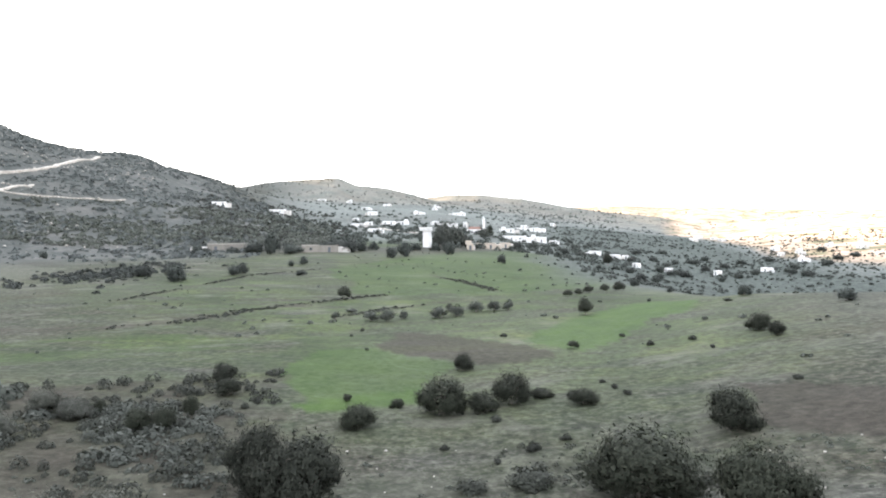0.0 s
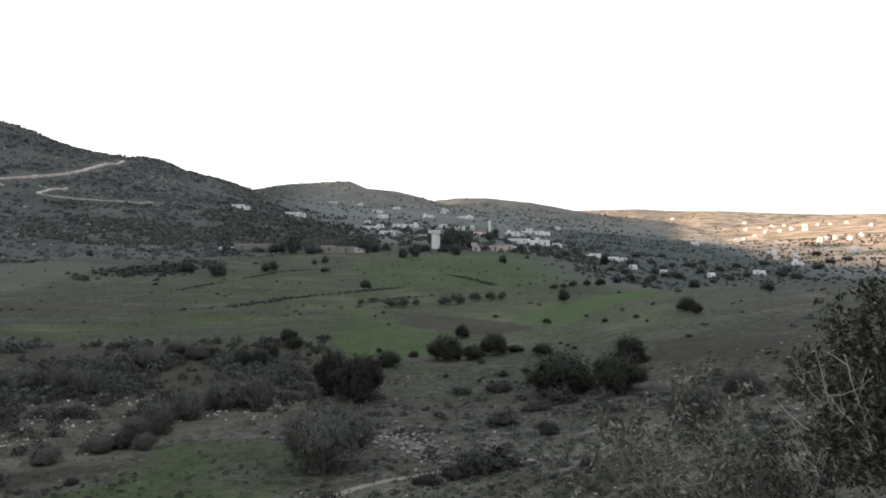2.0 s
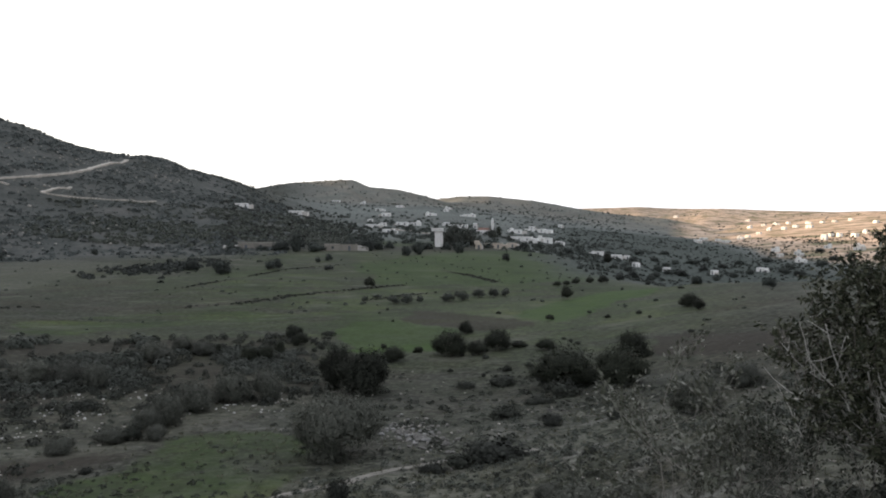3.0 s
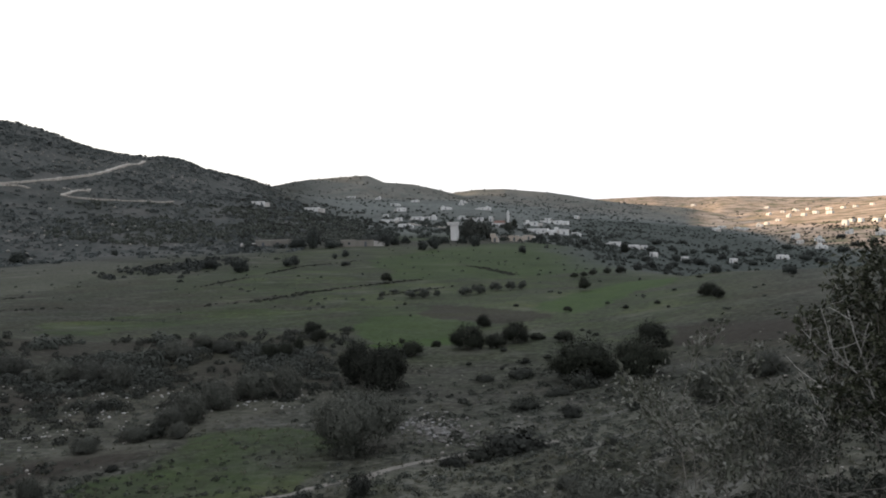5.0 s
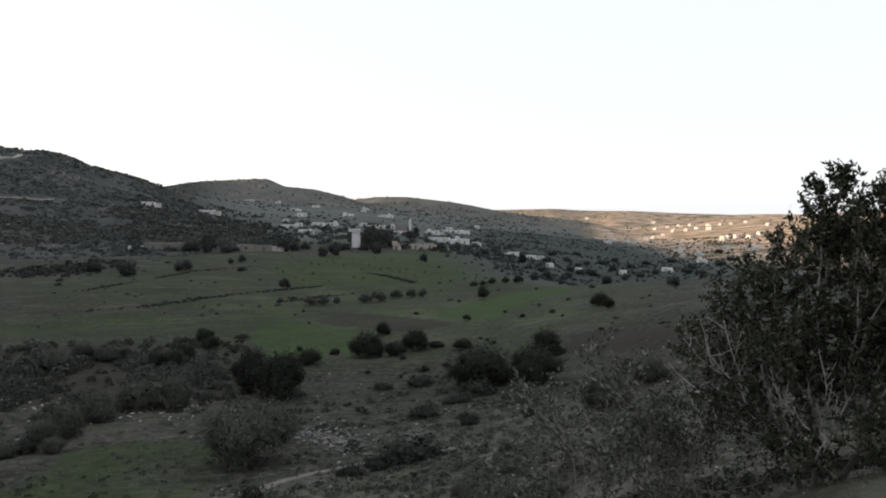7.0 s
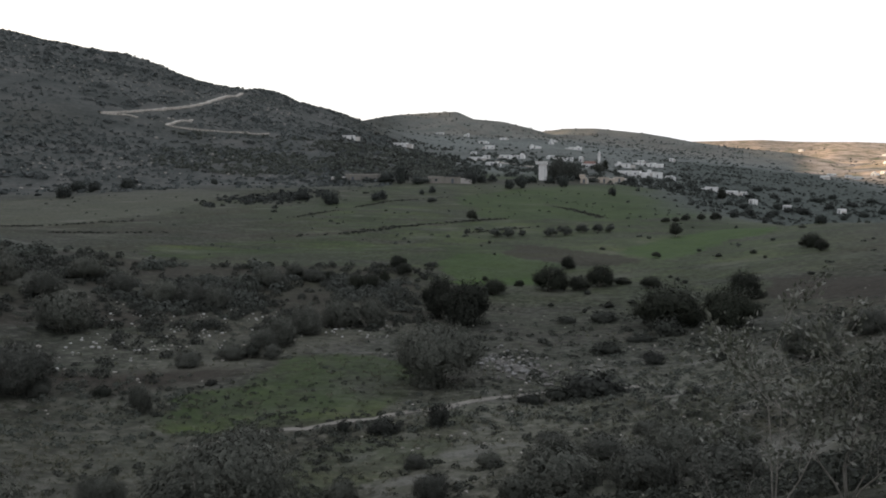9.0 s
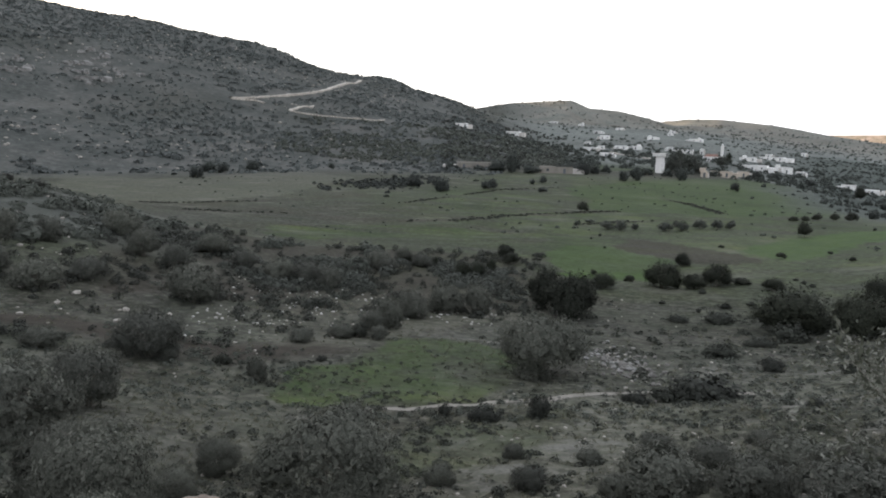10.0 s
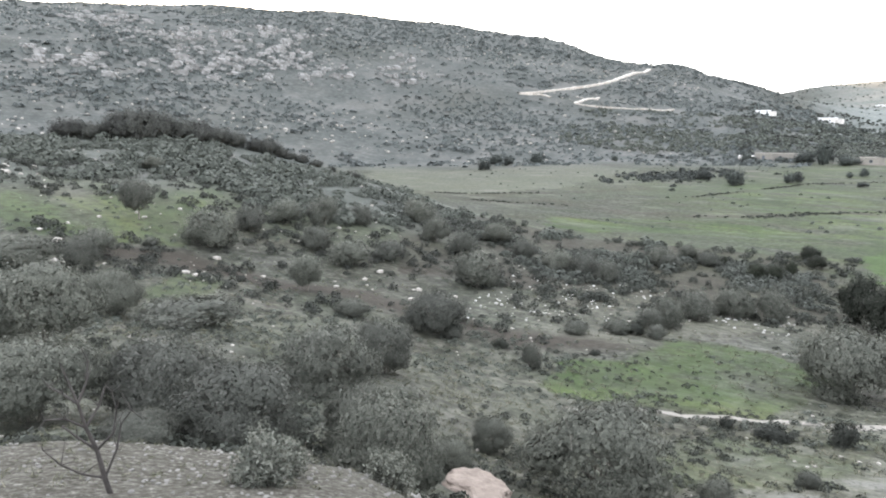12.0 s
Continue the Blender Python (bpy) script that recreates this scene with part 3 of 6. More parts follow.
# big wild olives just below the viewpoint: x, y, width, height
NEAR_BUSHES = [
    (-6.4, 11.9, 2.98, 2.14), (-7.0, 6.5, 1.67, 1.62), (-8.9, 7.5, 1.33, 1.43), (-10.2, 5.9, 2.24, 1.42), (-12.6, 5.8, 2.37, 1.86),
    (-13.7, 3.7, 2.43, 1.58), (-22.5, 6.5, 4.12, 2.58), (-30.4, 11.7, 2.74, 2.0), (-9.9, 4.0, 1.11, 0.51), (-8.7, 9.8, 1.06, 0.71),
    (-10.3, 13.2, 1.19, 0.89), (-44.5, 12.1, 3.95, 1.65), (-43.2, 15.0, 2.38, 2.04),
]
# low grey shrubs on the near slope: x, y, width, height
NEAR_SHRUBS = [
    (0.3, 17.1, 2.5, 1.17), (2.3, 16.5, 1.92, 1.1), (3.6, 19.3, 2.04, 1.04), (3.7, 14.8, 1.92, 1.08), (1.6, 20.0, 1.51, 0.74),
    (-3.1, 16.7, 1.06, 0.67), (0.1, 21.6, 1.29, 0.63), (-1.9, 19.9, 0.87, 0.45), (5.0, 18.7, 1.34, 0.74), (3.2, 22.7, 1.12, 0.56),
    (-4.2, 19.7, 0.82, 0.54), (-0.9, 16.4, 0.86, 0.57), (-5.6, 16.6, 0.94, 0.62),
]
BRIGHT_FIELD = [(9.6, 113.5), (18.4, 130.2), (35.6, 145.8), (41.1, 135.5), (36.1, 125.2), (28.5, 121.6), (20.1, 108.0), (15.3, 104.3), (12.2, 108.9)]  # young corn
PLOUGHED_FIELD = [(-9.0, 109.9), (-6.7, 123.4), (0.9, 118.8), (10.0, 108.9), (12.5, 102.4), (7.1, 98.8), (0.8, 102.0), (-3.9, 104.8)]  # ploughed
DARK_FIELD = [(-17.9, 96.0), (-16.0, 108.9), (-9.5, 109.2), (0.8, 101.3), (-1.1, 94.6), (-2.7, 91.0), (-12.3, 84.0)]
YELLOW_BAND = [(-13.7, 82.2), (-12.5, 85.4), (-2.3, 92.7), (-2.1, 85.5), (-7.1, 82.6), (-11.0, 80.6)]
EAST_PLOUGHED = [(23.6, 81.3), (28.5, 77.2), (33.5, 68.0), (29.0, 58.0), (25.0, 62.9), (20.5, 68.7)]
NEAR_GREEN = [(-16.3, 25.1), (-18.3, 30.9), (-16.8, 40.4), (-13.6, 44.6), (-9.8, 41.4), (-7.2, 33.2), (-7.0, 27.7), (-10.7, 26.4)]
HILL_FOOT = [(-196.0, 569.3), (-177.4, 733.9), (-115.3, 732.2), (-49.9, 418.4), (-79.4, 332.3), (-111.5, 325.6)]
GREEN_HUMP = [(-35.6, 231.6), (12.8, 339.5), (82.3, 468.6), (118.4, 479.2), (47.6, 189.8), (13.2, 169.6), (-18.8, 169.1)]
TURF = [(-9.2, 22.3), (-7.0, 27.0), (-3.6, 27.8), (-2.6, 21.0), (-6.6, 15.7)]
SPUR_TURF = [(-36.1, 14.5), (-42.4, 21.3), (-40.0, 22.8), (-35.5, 18.8), (-32.8, 21.1), (-33.6, 15.9)]
SPUR_PASTURE = [(-71.2, 19.1), (-67.5, 20.4), (-66.8, 27.4), (-69.3, 40.3), (-48.7, 24.7), (-51.9, 18.6), (-54.6, 14.3)]
STONY_GULLY = [(-35.7, 44.0), (-39.5, 53.1), (-32.0, 62.2), (-21.7, 57.9), (-16.4, 79.7), (-12.4, 65.5), (-12.8, 50.5), (-20.7, 44.9), (-25.0, 33.6), (-26.7, 31.3)]
BARE_BANK = [(-15.8, 64.0), (-14.8, 66.6), (-12.5, 65.3), (-11.3, 60.8), (-15.0, 59.7)]
PALE_FOOT = [(-237.5, 201.8), (-175.1, 191.8), (-157.7, 251.1), (-115.7, 229.9), (-95.4, 166.7), (-109.2, 123.6), (-124.4, 123.4)]
VILLAGE_GREEN = [(-46.9, 370.2), (-39.9, 516.3), (-16.4, 465.1), (-10.0, 360.9), (-30.5, 350.5)]
GULLY_THICKET = [(-74.9, 68.0), (-67.3, 70.6), (-58.6, 71.1), (-49.9, 70.0), (-42.5, 72.7), (-33.5, 77.5), (-23.6, 84.0), (-16.1, 80.1), (-12.8, 64.1), (-19.7, 65.6), (-26.4, 60.8), (-30.1, 54.1), (-35.0, 52.9), (-42.2, 56.3), (-47.8, 57.7), (-53.0, 55.2), (-56.1, 50.5)]  # dark low scrub
HILL_THICKET = [(-247.8, 408.4), (-197.3, 452.1), (-163.6, 488.0), (-128.4, 590.3), (-86.3, 572.4), (-54.4, 359.9), (-90.4, 336.1), (-112.3, 317.4), (-150.1, 311.8), (-178.9, 315.7), (-204.1, 316.9)]  # dark thickets
CRAGS = [(-583.6, 217.2), (-563.4, 238.7), (-443.5, 162.6), (-493.7, 244.3), (-480.5, 274.7), (-421.6, 222.0), (-424.6, 264.9), (-484.8, 335.0), (-434.6, 306.9), (-395.1, 292.3), (-439.1, 261.0), (-369.5, 356.3)]  # rock faces high on the hill
FIELD_STRIP = [(-59.0, 88.3), (-70.2, 107.9), (-58.5, 116.4), (-49.8, 119.7), (-38.1, 121.3), (-21.9, 117.2), (-24.7, 112.0), (-38.0, 106.3), (-49.2, 101.3), (-53.3, 93.1)]  # yellow-green strip
HILL_ROAD = [(-285.1, 391.9), (-279.6, 414.5), (-277.6, 461.1), (-275.3, 498.9), (-282.3, 540.7), (-292.6, 605.4)]
HILL_ROAD_LOW = [(-285.1, 391.9), (-276.0, 405.9), (-268.7, 407.6)]
HILL_ZIGZAG = [(-256.1, 451.1), (-254.3, 432.7), (-251.4, 411.2), (-244.5, 412.2), (-229.2, 421.9), (-214.1, 441.8), (-202.3, 458.2)]
NEAR_TRACK = [(-14.1, 23.1), (-12.9, 24.7), (-10.6, 26.6), (-7.8, 27.7), (-5.3, 29.8), (-3.2, 32.4), (-0.9, 34.8), (2.0, 35.3), (4.4, 35.2)]   # footpath
SPUR_TRACK = [(-48.9, 18.9), (-46.5, 22.2), (-43.2, 24.6), (-37.5, 26.3), (-34.3, 29.6), (-28.5, 30.1), (-22.8, 30.7), (-20.1, 35.8)]
GULLY_EDGE = [(-23.5, 35.6), (-20.1, 37.4), (-18.3, 41.5), (-17.5, 46.2), (-16.1, 52.0), (-13.0, 58.3), (-10.8, 59.6)]   # bare edge of the gully
VILLAGE_ROAD = [(-49.3, 534.9), (-32.4, 517.7), (-17.2, 487.0)]
BANK_ONE = [(-64.3, 158.2), (-58.9, 177.7), (-53.2, 207.8), (-34.1, 232.7), (-14.4, 251.8)]
BANK_TWO = [(-3.8, 214.1), (4.3, 197.1), (10.8, 174.6)]
BANK_THREE = [(-17.4, 137.4), (-9.9, 147.6), (1.2, 157.5)]
BANK_FOUR = [(-51.5, 126.6), (-42.2, 137.6), (-35.1, 145.4), (-25.3, 152.2)]
BANK_FIVE = [(-114.3, 123.9), (-105.9, 135.2), (-94.0, 149.0), (-79.9, 170.8)]
BANK_SIX = [(-99.0, 117.6), (-79.1, 125.3), (-59.9, 127.9), (-43.8, 130.6), (-30.4, 150.7), (-12.9, 168.7)]
# white houses on the hillside: x, y, width, height
HILL_HOUSES = [
    (-169.3, 538.6, 13.33, 2.93), (-146.3, 622.8, 17.87, 4.31), (-204.5, 1176.0, 15.09, 3.48), (-142.8, 1063.3, 8.92, 3.67), (-94.4, 850.4, 11.75, 2.94),
    (-73.6, 728.0, 12.94, 4.67), (-78.8, 968.2, 12.41, 3.34), (-81.6, 658.7, 5.21, 2.6), (-70.1, 575.0, 15.91, 1.99), (-48.6, 500.4, 10.88, 2.23),
    (-61.9, 589.0, 6.4, 2.33), (-45.7, 590.5, 12.83, 2.04), (-34.6, 601.1, 11.87, 2.37), (-28.9, 781.3, 11.56, 2.31), (-11.8, 884.3, 6.1, 2.18),
    (-10.1, 967.8, 10.49, 2.38),
]
# village houses: x, y, width, height
VILLAGE_HOUSES = [
    (17.3, 817.0, 17.71, 2.41), (4.4, 586.8, 16.78, 3.18), (-7.3, 596.6, 6.47, 2.06), (17.7, 605.2, 4.18, 5.37), (83.9, 743.4, 7.32, 2.56),
    (82.2, 700.5, 26.91, 2.76), (51.0, 534.8, 24.25, 3.95), (75.3, 552.2, 9.25, 4.9), (84.0, 552.0, 7.07, 2.18), (34.8, 417.6, 7.42, 2.68),
    (21.8, 387.3, 13.76, 3.25), (12.4, 358.2, 3.89, 2.48), (133.5, 866.1, 5.97, 3.83), (102.3, 487.6, 10.57, 2.64), (114.2, 482.1, 9.5, 3.09),
    (123.1, 488.4, 4.81, 1.92), (54.1, 615.4, 15.16, 1.21), (71.1, 558.0, 8.25, 1.65),
]
# houses on the sunlit slope: x, y, width, height
EAST_HOUSES = [
    (292.3, 824.4, 17.55, 4.05), (321.9, 813.3, 15.96, 3.32), (469.1, 1025.3, 8.36, 5.01), (484.5, 1011.2, 11.53, 5.76), (511.5, 1033.0, 11.77, 5.88),
    (504.8, 978.3, 14.32, 5.57), (393.5, 731.7, 9.52, 8.33), (419.2, 749.5, 9.75, 5.48), (424.7, 730.1, 11.86, 5.34), (360.7, 613.7, 13.97, 6.49),
    (307.1, 656.8, 10.72, 4.83), (278.6, 552.7, 11.73, 3.16), (308.4, 617.1, 7.05, 3.52), (352.1, 647.6, 8.44, 3.69), (173.7, 457.2, 5.25, 2.62),
    (215.0, 478.4, 11.74, 1.96), (113.6, 428.0, 4.93, 2.11), (134.4, 433.2, 4.98, 2.49), (304.8, 604.9, 6.91, 2.47), (378.1, 885.2, 8.67, 3.61),
    (418.2, 943.7, 9.24, 3.85), (512.9, 1193.7, 15, 4.5), (544.2, 1210.4, 12, 4.2), (552.5, 1182.8, 15, 5), (567.4, 1170.6, 11, 4.4), (561.1, 1092.2, 14, 5),
    (575.0, 1076.8, 11, 4), (573.5, 937.7, 13, 5), (416.3, 761.7, 10, 4), (451.9, 756.9, 9, 4.6), (370.3, 631.7, 9, 3.6), (288.8, 608.7, 8, 3.2),
    (327.2, 901.8, 16, 3.6), (330.8, 861.3, 10, 3.4), (355.2, 852.8, 12, 3.6),
]
# specks of houses far away: x, y, width, height
FAR_HOUSES = [
    (676.3, 2100.4, 15.46, 10.31), (830.0, 2358.9, 15.42, 7.71), (947.5, 2446.1, 17.96, 7.98), (1052.9, 2558.8, 16.69, 8.34), (1134.2, 2529.4, 20.59, 8.24),
    (1073.3, 2279.1, 16.69, 7.42), (793.1, 1858.0, 13.63, 6.06), (1138.2, 2263.0, 18.4, 7.36), (611.5, 1063.8, 7.77, 3.45), (581.4, 1055.1, 7.71, 3.43),
]

# ---- building helpers ----


def mesh_of(name, verts, faces, mat, smooth=False):
    me = bpy.data.meshes.new(name)
    me.from_pydata(np.asarray(verts).tolist(), [], faces if isinstance(faces, list) else faces.tolist())
    me.materials.append(mat)
    if smooth:
        me.polygons.foreach_set("use_smooth", [True] * len(me.polygons))
    me.update()
    return me


def part(name, data, mat, parent, label=""):
    """One mesh under a thing or a part; data is a bmesh or a finished mesh."""
    if isinstance(data, bmesh.types.BMesh):
        me = bpy.data.meshes.new(name)
        data.to_mesh(me)
        data.free()
        me.materials.append(mat)
    else:
        me = data
    ob = new(name, me)
    ob.parent = parent
    return tagged(ob, label)


def thing(name, label, category, group="", at=None):
    ob = new(name)
    ob.empty_display_size = 0.2
    if at is not None:
        ob.matrix_basis = at
    return tagged(ob, label, category, group)


def ground_z(x, y):
    return float(ground_height(x, y))


def box(bm, x0, x1, y0, y1, z0, z1, bevel=0.0):
    made = bmesh.ops.create_cube(bm, size=1.0)["verts"]
    for v in made:
        v.co = Vector(((x0 + x1) / 2 + v.co.x * (x1 - x0), (y0 + y1) / 2 + v.co.y * (y1 - y0), (z0 + z1) / 2 + v.co.z * (z1 - z0)))
    if bevel:
        edges = list({e for v in made for e in v.link_edges})
        bmesh.ops.bevel(bm, geom=edges, offset=bevel, segments=1, affect="EDGES")


def tubes(segments, sides=5):
    """Verts and faces of tapered tubes: (start, end, radius at start, radius at end)."""
    a = np.array([s[0] for s in segments], float)
    b = np.array([s[1] for s in segments], float)
    ra = np.array([s[2] for s in segments])[:, None, None]
    rb = np.array([s[3] for s in segments])[:, None, None]
    d = b - a
    d /= np.maximum(np.linalg.norm(d, axis=1), 1e-6)[:, None]
    side = np.cross(d, np.where(np.abs(d[:, 2:3]) > 0.9, [[1.0, 0, 0]], [[0, 0, 1.0]]))
    side /= np.linalg.norm(side, axis=1)[:, None]
    up = np.cross(d, side)
    ang = np.linspace(0, 2 * math.pi, sides, endpoint=False)
    ring = np.cos(ang)[None, :, None] * side[:, None] + np.sin(ang)[None, :, None] * up[:, None]
    verts = np.concatenate([a[:, None] + ring * ra, b[:, None] + ring * rb], 1).reshape(-1, 3)
    base = (np.arange(len(a)) * 2 * sides)[:, None, None]
    i = np.arange(sides)
    j = (i + 1) % sides
    faces = (np.stack([i, j, j + sides, i + sides], 1)[None] + base).reshape(-1, 4)
    return verts, faces


def leaf_quads(rng, centres, size, outward=None, narrow=0.5, spread=0.5, corners=4, facing=None):
    """A small pointed leaf at each centre, turned at random, partly outward, or with its face turned out."""
    n = len(centres)
    size = np.broadcast_to(np.asarray(size, float), (n,))[:, None] * rng.uniform(1 - spread * 0.5, 1 + spread, (n, 1))
    along = rng.normal(size=(n, 3))
    if outward is not None:
        along = along * 0.75 + outward
    if facing is not None:
        face = facing / np.linalg.norm(facing, axis=1)[:, None]
        along = along - face * (along * face).sum(1)[:, None] * 0.8
    along /= np.linalg.norm(along, axis=1)[:, None]
    across = np.cross(along, rng.normal(size=(n, 3)) if facing is None else facing + rng.normal(size=(n, 3)) * 0.3)
    across /= np.linalg.norm(across, axis=1)[:, None]
    if corners == 3:
        v = np.stack([centres - along * size * 0.5 + across * size * narrow * 0.5, centres + along * size * 0.6,
                      centres - along * size * 0.5 - across * size * narrow * 0.5], 1).reshape(-1, 3)
    else:
        v = np.stack([centres - along * size * 0.5, centres + across * size * narrow * 0.5,
                      centres + along * size * 0.5, centres - across * size * narrow * 0.5], 1).reshape(-1, 3)
    f = np.arange(n * corners).reshape(n, corners)
    if facing is not None:
        flip = (np.cross(v[f[:, 1]] - v[f[:, 0]], v[f[:, 2]] - v[f[:, 0]]) * facing).sum(1) < 0
        f[flip] = f[flip][:, ::-1]
    return v, f


# ---- plants ----


def crown_mesh(name, seed, leaves, leaf, mat, tall, lobes=8, skirt=0.0, per_twig=7, ragged=0.2, narrow=0.75, dome=0.0):
    """A crown one metre wide and `tall` high, from twig tufts on uneven lobes; skirt: height of the bare foot."""
    rng = np.random.default_rng(seed)
    centres = np.empty((lobes, 3))
    ang = np.linspace(0, 2 * math.pi, lobes, endpoint=False) + rng.uniform(-0.4, 0.4, lobes)
    mid = (tall + skirt) / 2
    low = np.arange(lobes) % 3 != 2
    out = np.where(low, rng.uniform(0.20, 0.34, lobes), rng.uniform(0.06, 0.24, lobes))
    centres[:, 0], centres[:, 1] = np.cos(ang) * out, np.sin(ang) * out
    centres[:, 2] = skirt + (tall - skirt) * np.where(low, rng.uniform(0.18, 0.48, lobes), rng.uniform(0.5, 0.74, lobes))
    radius = rng.uniform(0.15, 0.25, lobes)
    if dome:
        centres[:, 2] += rng.uniform(-0.04, 0.16, lobes) * (tall - skirt)
        centres[:, :2] *= 1.14
        radius *= rng.uniform(0.8, 1.08, lobes)
    centres[0], radius[0] = (0, 0, tall - 0.36 * (tall - skirt)), 0.26
    flat = np.array([1, 1, min(1.0, (tall - skirt) * 0.95)])
    twigs = int(leaves / per_twig)
    pick = rng.integers(0, lobes, twigs * 3)
    way = rng.normal(size=(twigs * 3, 3))
    way[:, 2] += 0.1 if dome else 0.25
    way /= np.linalg.norm(way, axis=1)[:, None]
    p = centres[pick] + way * (radius[pick] * rng.uniform(1 - ragged * 2.2, 1 + ragged, twigs * 3))[:, None] * flat
    # a share of the twigs lies on one even dome that rounds the lobes off
    on_dome = rng.uniform(size=len(p)) < dome
    heart, girth = np.array([0, 0, skirt + (tall - skirt) * 0.53]), np.array([0.44, 0.44, (tall - skirt) * 0.47])
    p[on_dome] = heart + way[on_dome] * girth * (1 + 0.16 * rng.normal(size=(on_dome.sum(), 1)).clip(-1.6, 0.9) * ragged / 0.2)
    inside = (np.linalg.norm((p - heart) / girth, axis=1) < 0.6) if dome else np.zeros(len(p), bool)
    for c, r in zip(centres, radius):
        inside |= (np.linalg.norm((p - c) / flat, axis=1) < r * 0.62)
    keep = ~inside & (p[:, 2] > skirt * 0.9 + 0.01) & (p[:, 2] < tall * 1.04)
    p, way = p[keep][:twigs], way[keep][:twigs]
    k = per_twig
    sprig = way * 0.8 + np.array([0, 0, 0.55]) + rng.normal(size=way.shape) * 0.25
    reach = np.where(rng.uniform(size=(len(p), 1)) < 0.3, 4.2, 2.2) * leaf
    c = np.repeat(p, k, 0) + np.repeat(sprig * reach, k, 0) * rng.uniform(-0.5, 1, (len(p) * k, 1)) + rng.normal(size=(len(p) * k, 3)) * leaf * 0.55
    out = np.repeat(way, k, 0)
    pith = np.array([0, 0, skirt + (tall - skirt) * 0.6 if dome else mid * 0.6])
    lobed, globed = (0.7, 1.0) if dome else (0.6, 1.0)
    round_out = out * lobed + globed * (c - pith) / np.linalg.norm(c - pith, axis=1)[:, None]
    v, f = leaf_quads(rng, c, leaf, out * 0.9 + np.array([0, 0, 0.45]), narrow, 0.5, 3, round_out)
    # broader sprays further in close the gaps between the outer leaves
    some = np.concatenate([np.arange(len(p)), np.arange(0, len(p), 2)])
    w = way[some]
    q = p[some] - w * leaf * rng.uniform(0.8, 2.2, (len(some), 1)) + rng.normal(size=w.shape) * leaf * 0.9
    lie = np.cross(w, rng.normal(size=w.shape))
    v2, f2 = leaf_quads(rng, q, leaf * 1.7, lie * 2.0, 0.7, 0.5, 3, w)
    v, f = np.concatenate([v, v2]), np.concatenate([f, f2 + len(v)])
    axis = q - pith
    round_out = np.concatenate([round_out, w * lobed + globed * axis / np.linalg.norm(axis, axis=1)[:, None]])
    me = mesh_of(name, v, f, mat, True)
    soft = round_out + rng.normal(size=round_out.shape) * 0.2
    soft = np.repeat(soft / np.linalg.norm(soft, axis=1)[:, None], 3, 0)
    me.normals_split_custom_set_from_vertices(soft.tolist())
    return me


def stem_mesh(name, seed, tall, stems, thick, mat, foot=0.012):
    """Leaning, forking stems that run up into the crown."""
    rng = np.random.default_rng(seed)
    seg = []
    for s in range(stems):
        a = 2 * math.pi * s / stems + rng.uniform(-0.5, 0.5)
        p = np.array([math.cos(a) * foot, math.sin(a) * foot, -0.06])
        r = thick * rng.uniform(0.7, 1.1)
        lean = rng.uniform(0.15, 0.5) if stems > 1 else 0.12
        d = np.array([math.cos(a) * lean, math.sin(a) * lean, 1.0])
        steps = 5
        for k in range(steps):
            q = p + d * tall * 0.8 / steps + rng.normal(size=3) * 0.02
            seg.append((p, q, r, r * 0.8))
            if k >= 1:
                for w in range(2):
                    e = q + np.array([*rng.normal(size=2) * 0.16, rng.uniform(0.02, 0.16)])
                    seg.append((q, e, r * 0.5, r * 0.12))
            p, r = q, r * 0.8
    v, f = tubes(seg, 4)
    return mesh_of(name, v, f, mat, True)


def plant_prototype(kind, seed, leaves, leaf, mat, tall, skirt, stems, thick, lobes=8, narrow=0.75, dome=0.0):
    return (crown_mesh("crown", seed, leaves, leaf, mat, tall, lobes, skirt, narrow=narrow, dome=dome), stem_mesh("trunk", seed + 50, tall, stems, thick, BARK), tall, kind)


FINEST = [plant_prototype("bush", 11 + i, 50000, 0.0148, OLIVE_LEAF, 0.76, 0.02, 6, 0.014, 13, 0.32, 0.1) for i in range(3)]
FINE = [plant_prototype("bush", 15 + i, 27000, 0.0195, OLIVE_LEAF, 0.72, 0.02, 6, 0.014, 12, 0.32, 0.1) for i in range(3)]
MEDIUM = [plant_prototype("bush", 21 + i, 8500, 0.032, OLIVE_LEAF, 0.71, 0.02, 5, 0.016, 10, 0.4, 0.12) for i in range(3)]
MEDIUM_DARK = [plant_prototype("bush", 27 + i, 8500, 0.034, DARK_LEAF, 0.78, 0.03, 5, 0.016, 10, 0.5, 0.12) for i in range(3)]
GREY_OLIVES = [plant_prototype("tree", 36 + i, 8500, 0.034, OLIVE_LEAF, 1.05, 0.26, 1, 0.03, 9, 0.45, 0.45) for i in range(2)]
FIELD_OLIVES = [plant_prototype("tree", 66 + i, 1500, 0.058, SPUR_LEAF, 0.8, 0.14, 2, 0.03, 6, 0.5) for i in range(3)]
CREST = [plant_prototype("tree", 61 + i, 4000, 0.05, CREST_LEAF, 0.8, 0.03, 3, 0.02, 8, 0.6, 0.2) for i in range(3)]
OLIVES = [plant_prototype("tree", 31 + i, 5600, 0.044, DARK_LEAF, 0.88, 0.17, 1, 0.045, 8) for i in range(3)]
LOW = [plant_prototype("bush", 41 + i, 1700, 0.062, SCRUB_LEAF, 0.5, 0.0, 1, 0.012, 6) for i in range(3)]
COARSE = [plant_prototype("tree", 51 + i, 1500, 0.08, HAZED_FAR_LEAF, 0.8, 0.04, 1, 0.04, 9) for i in range(3)]
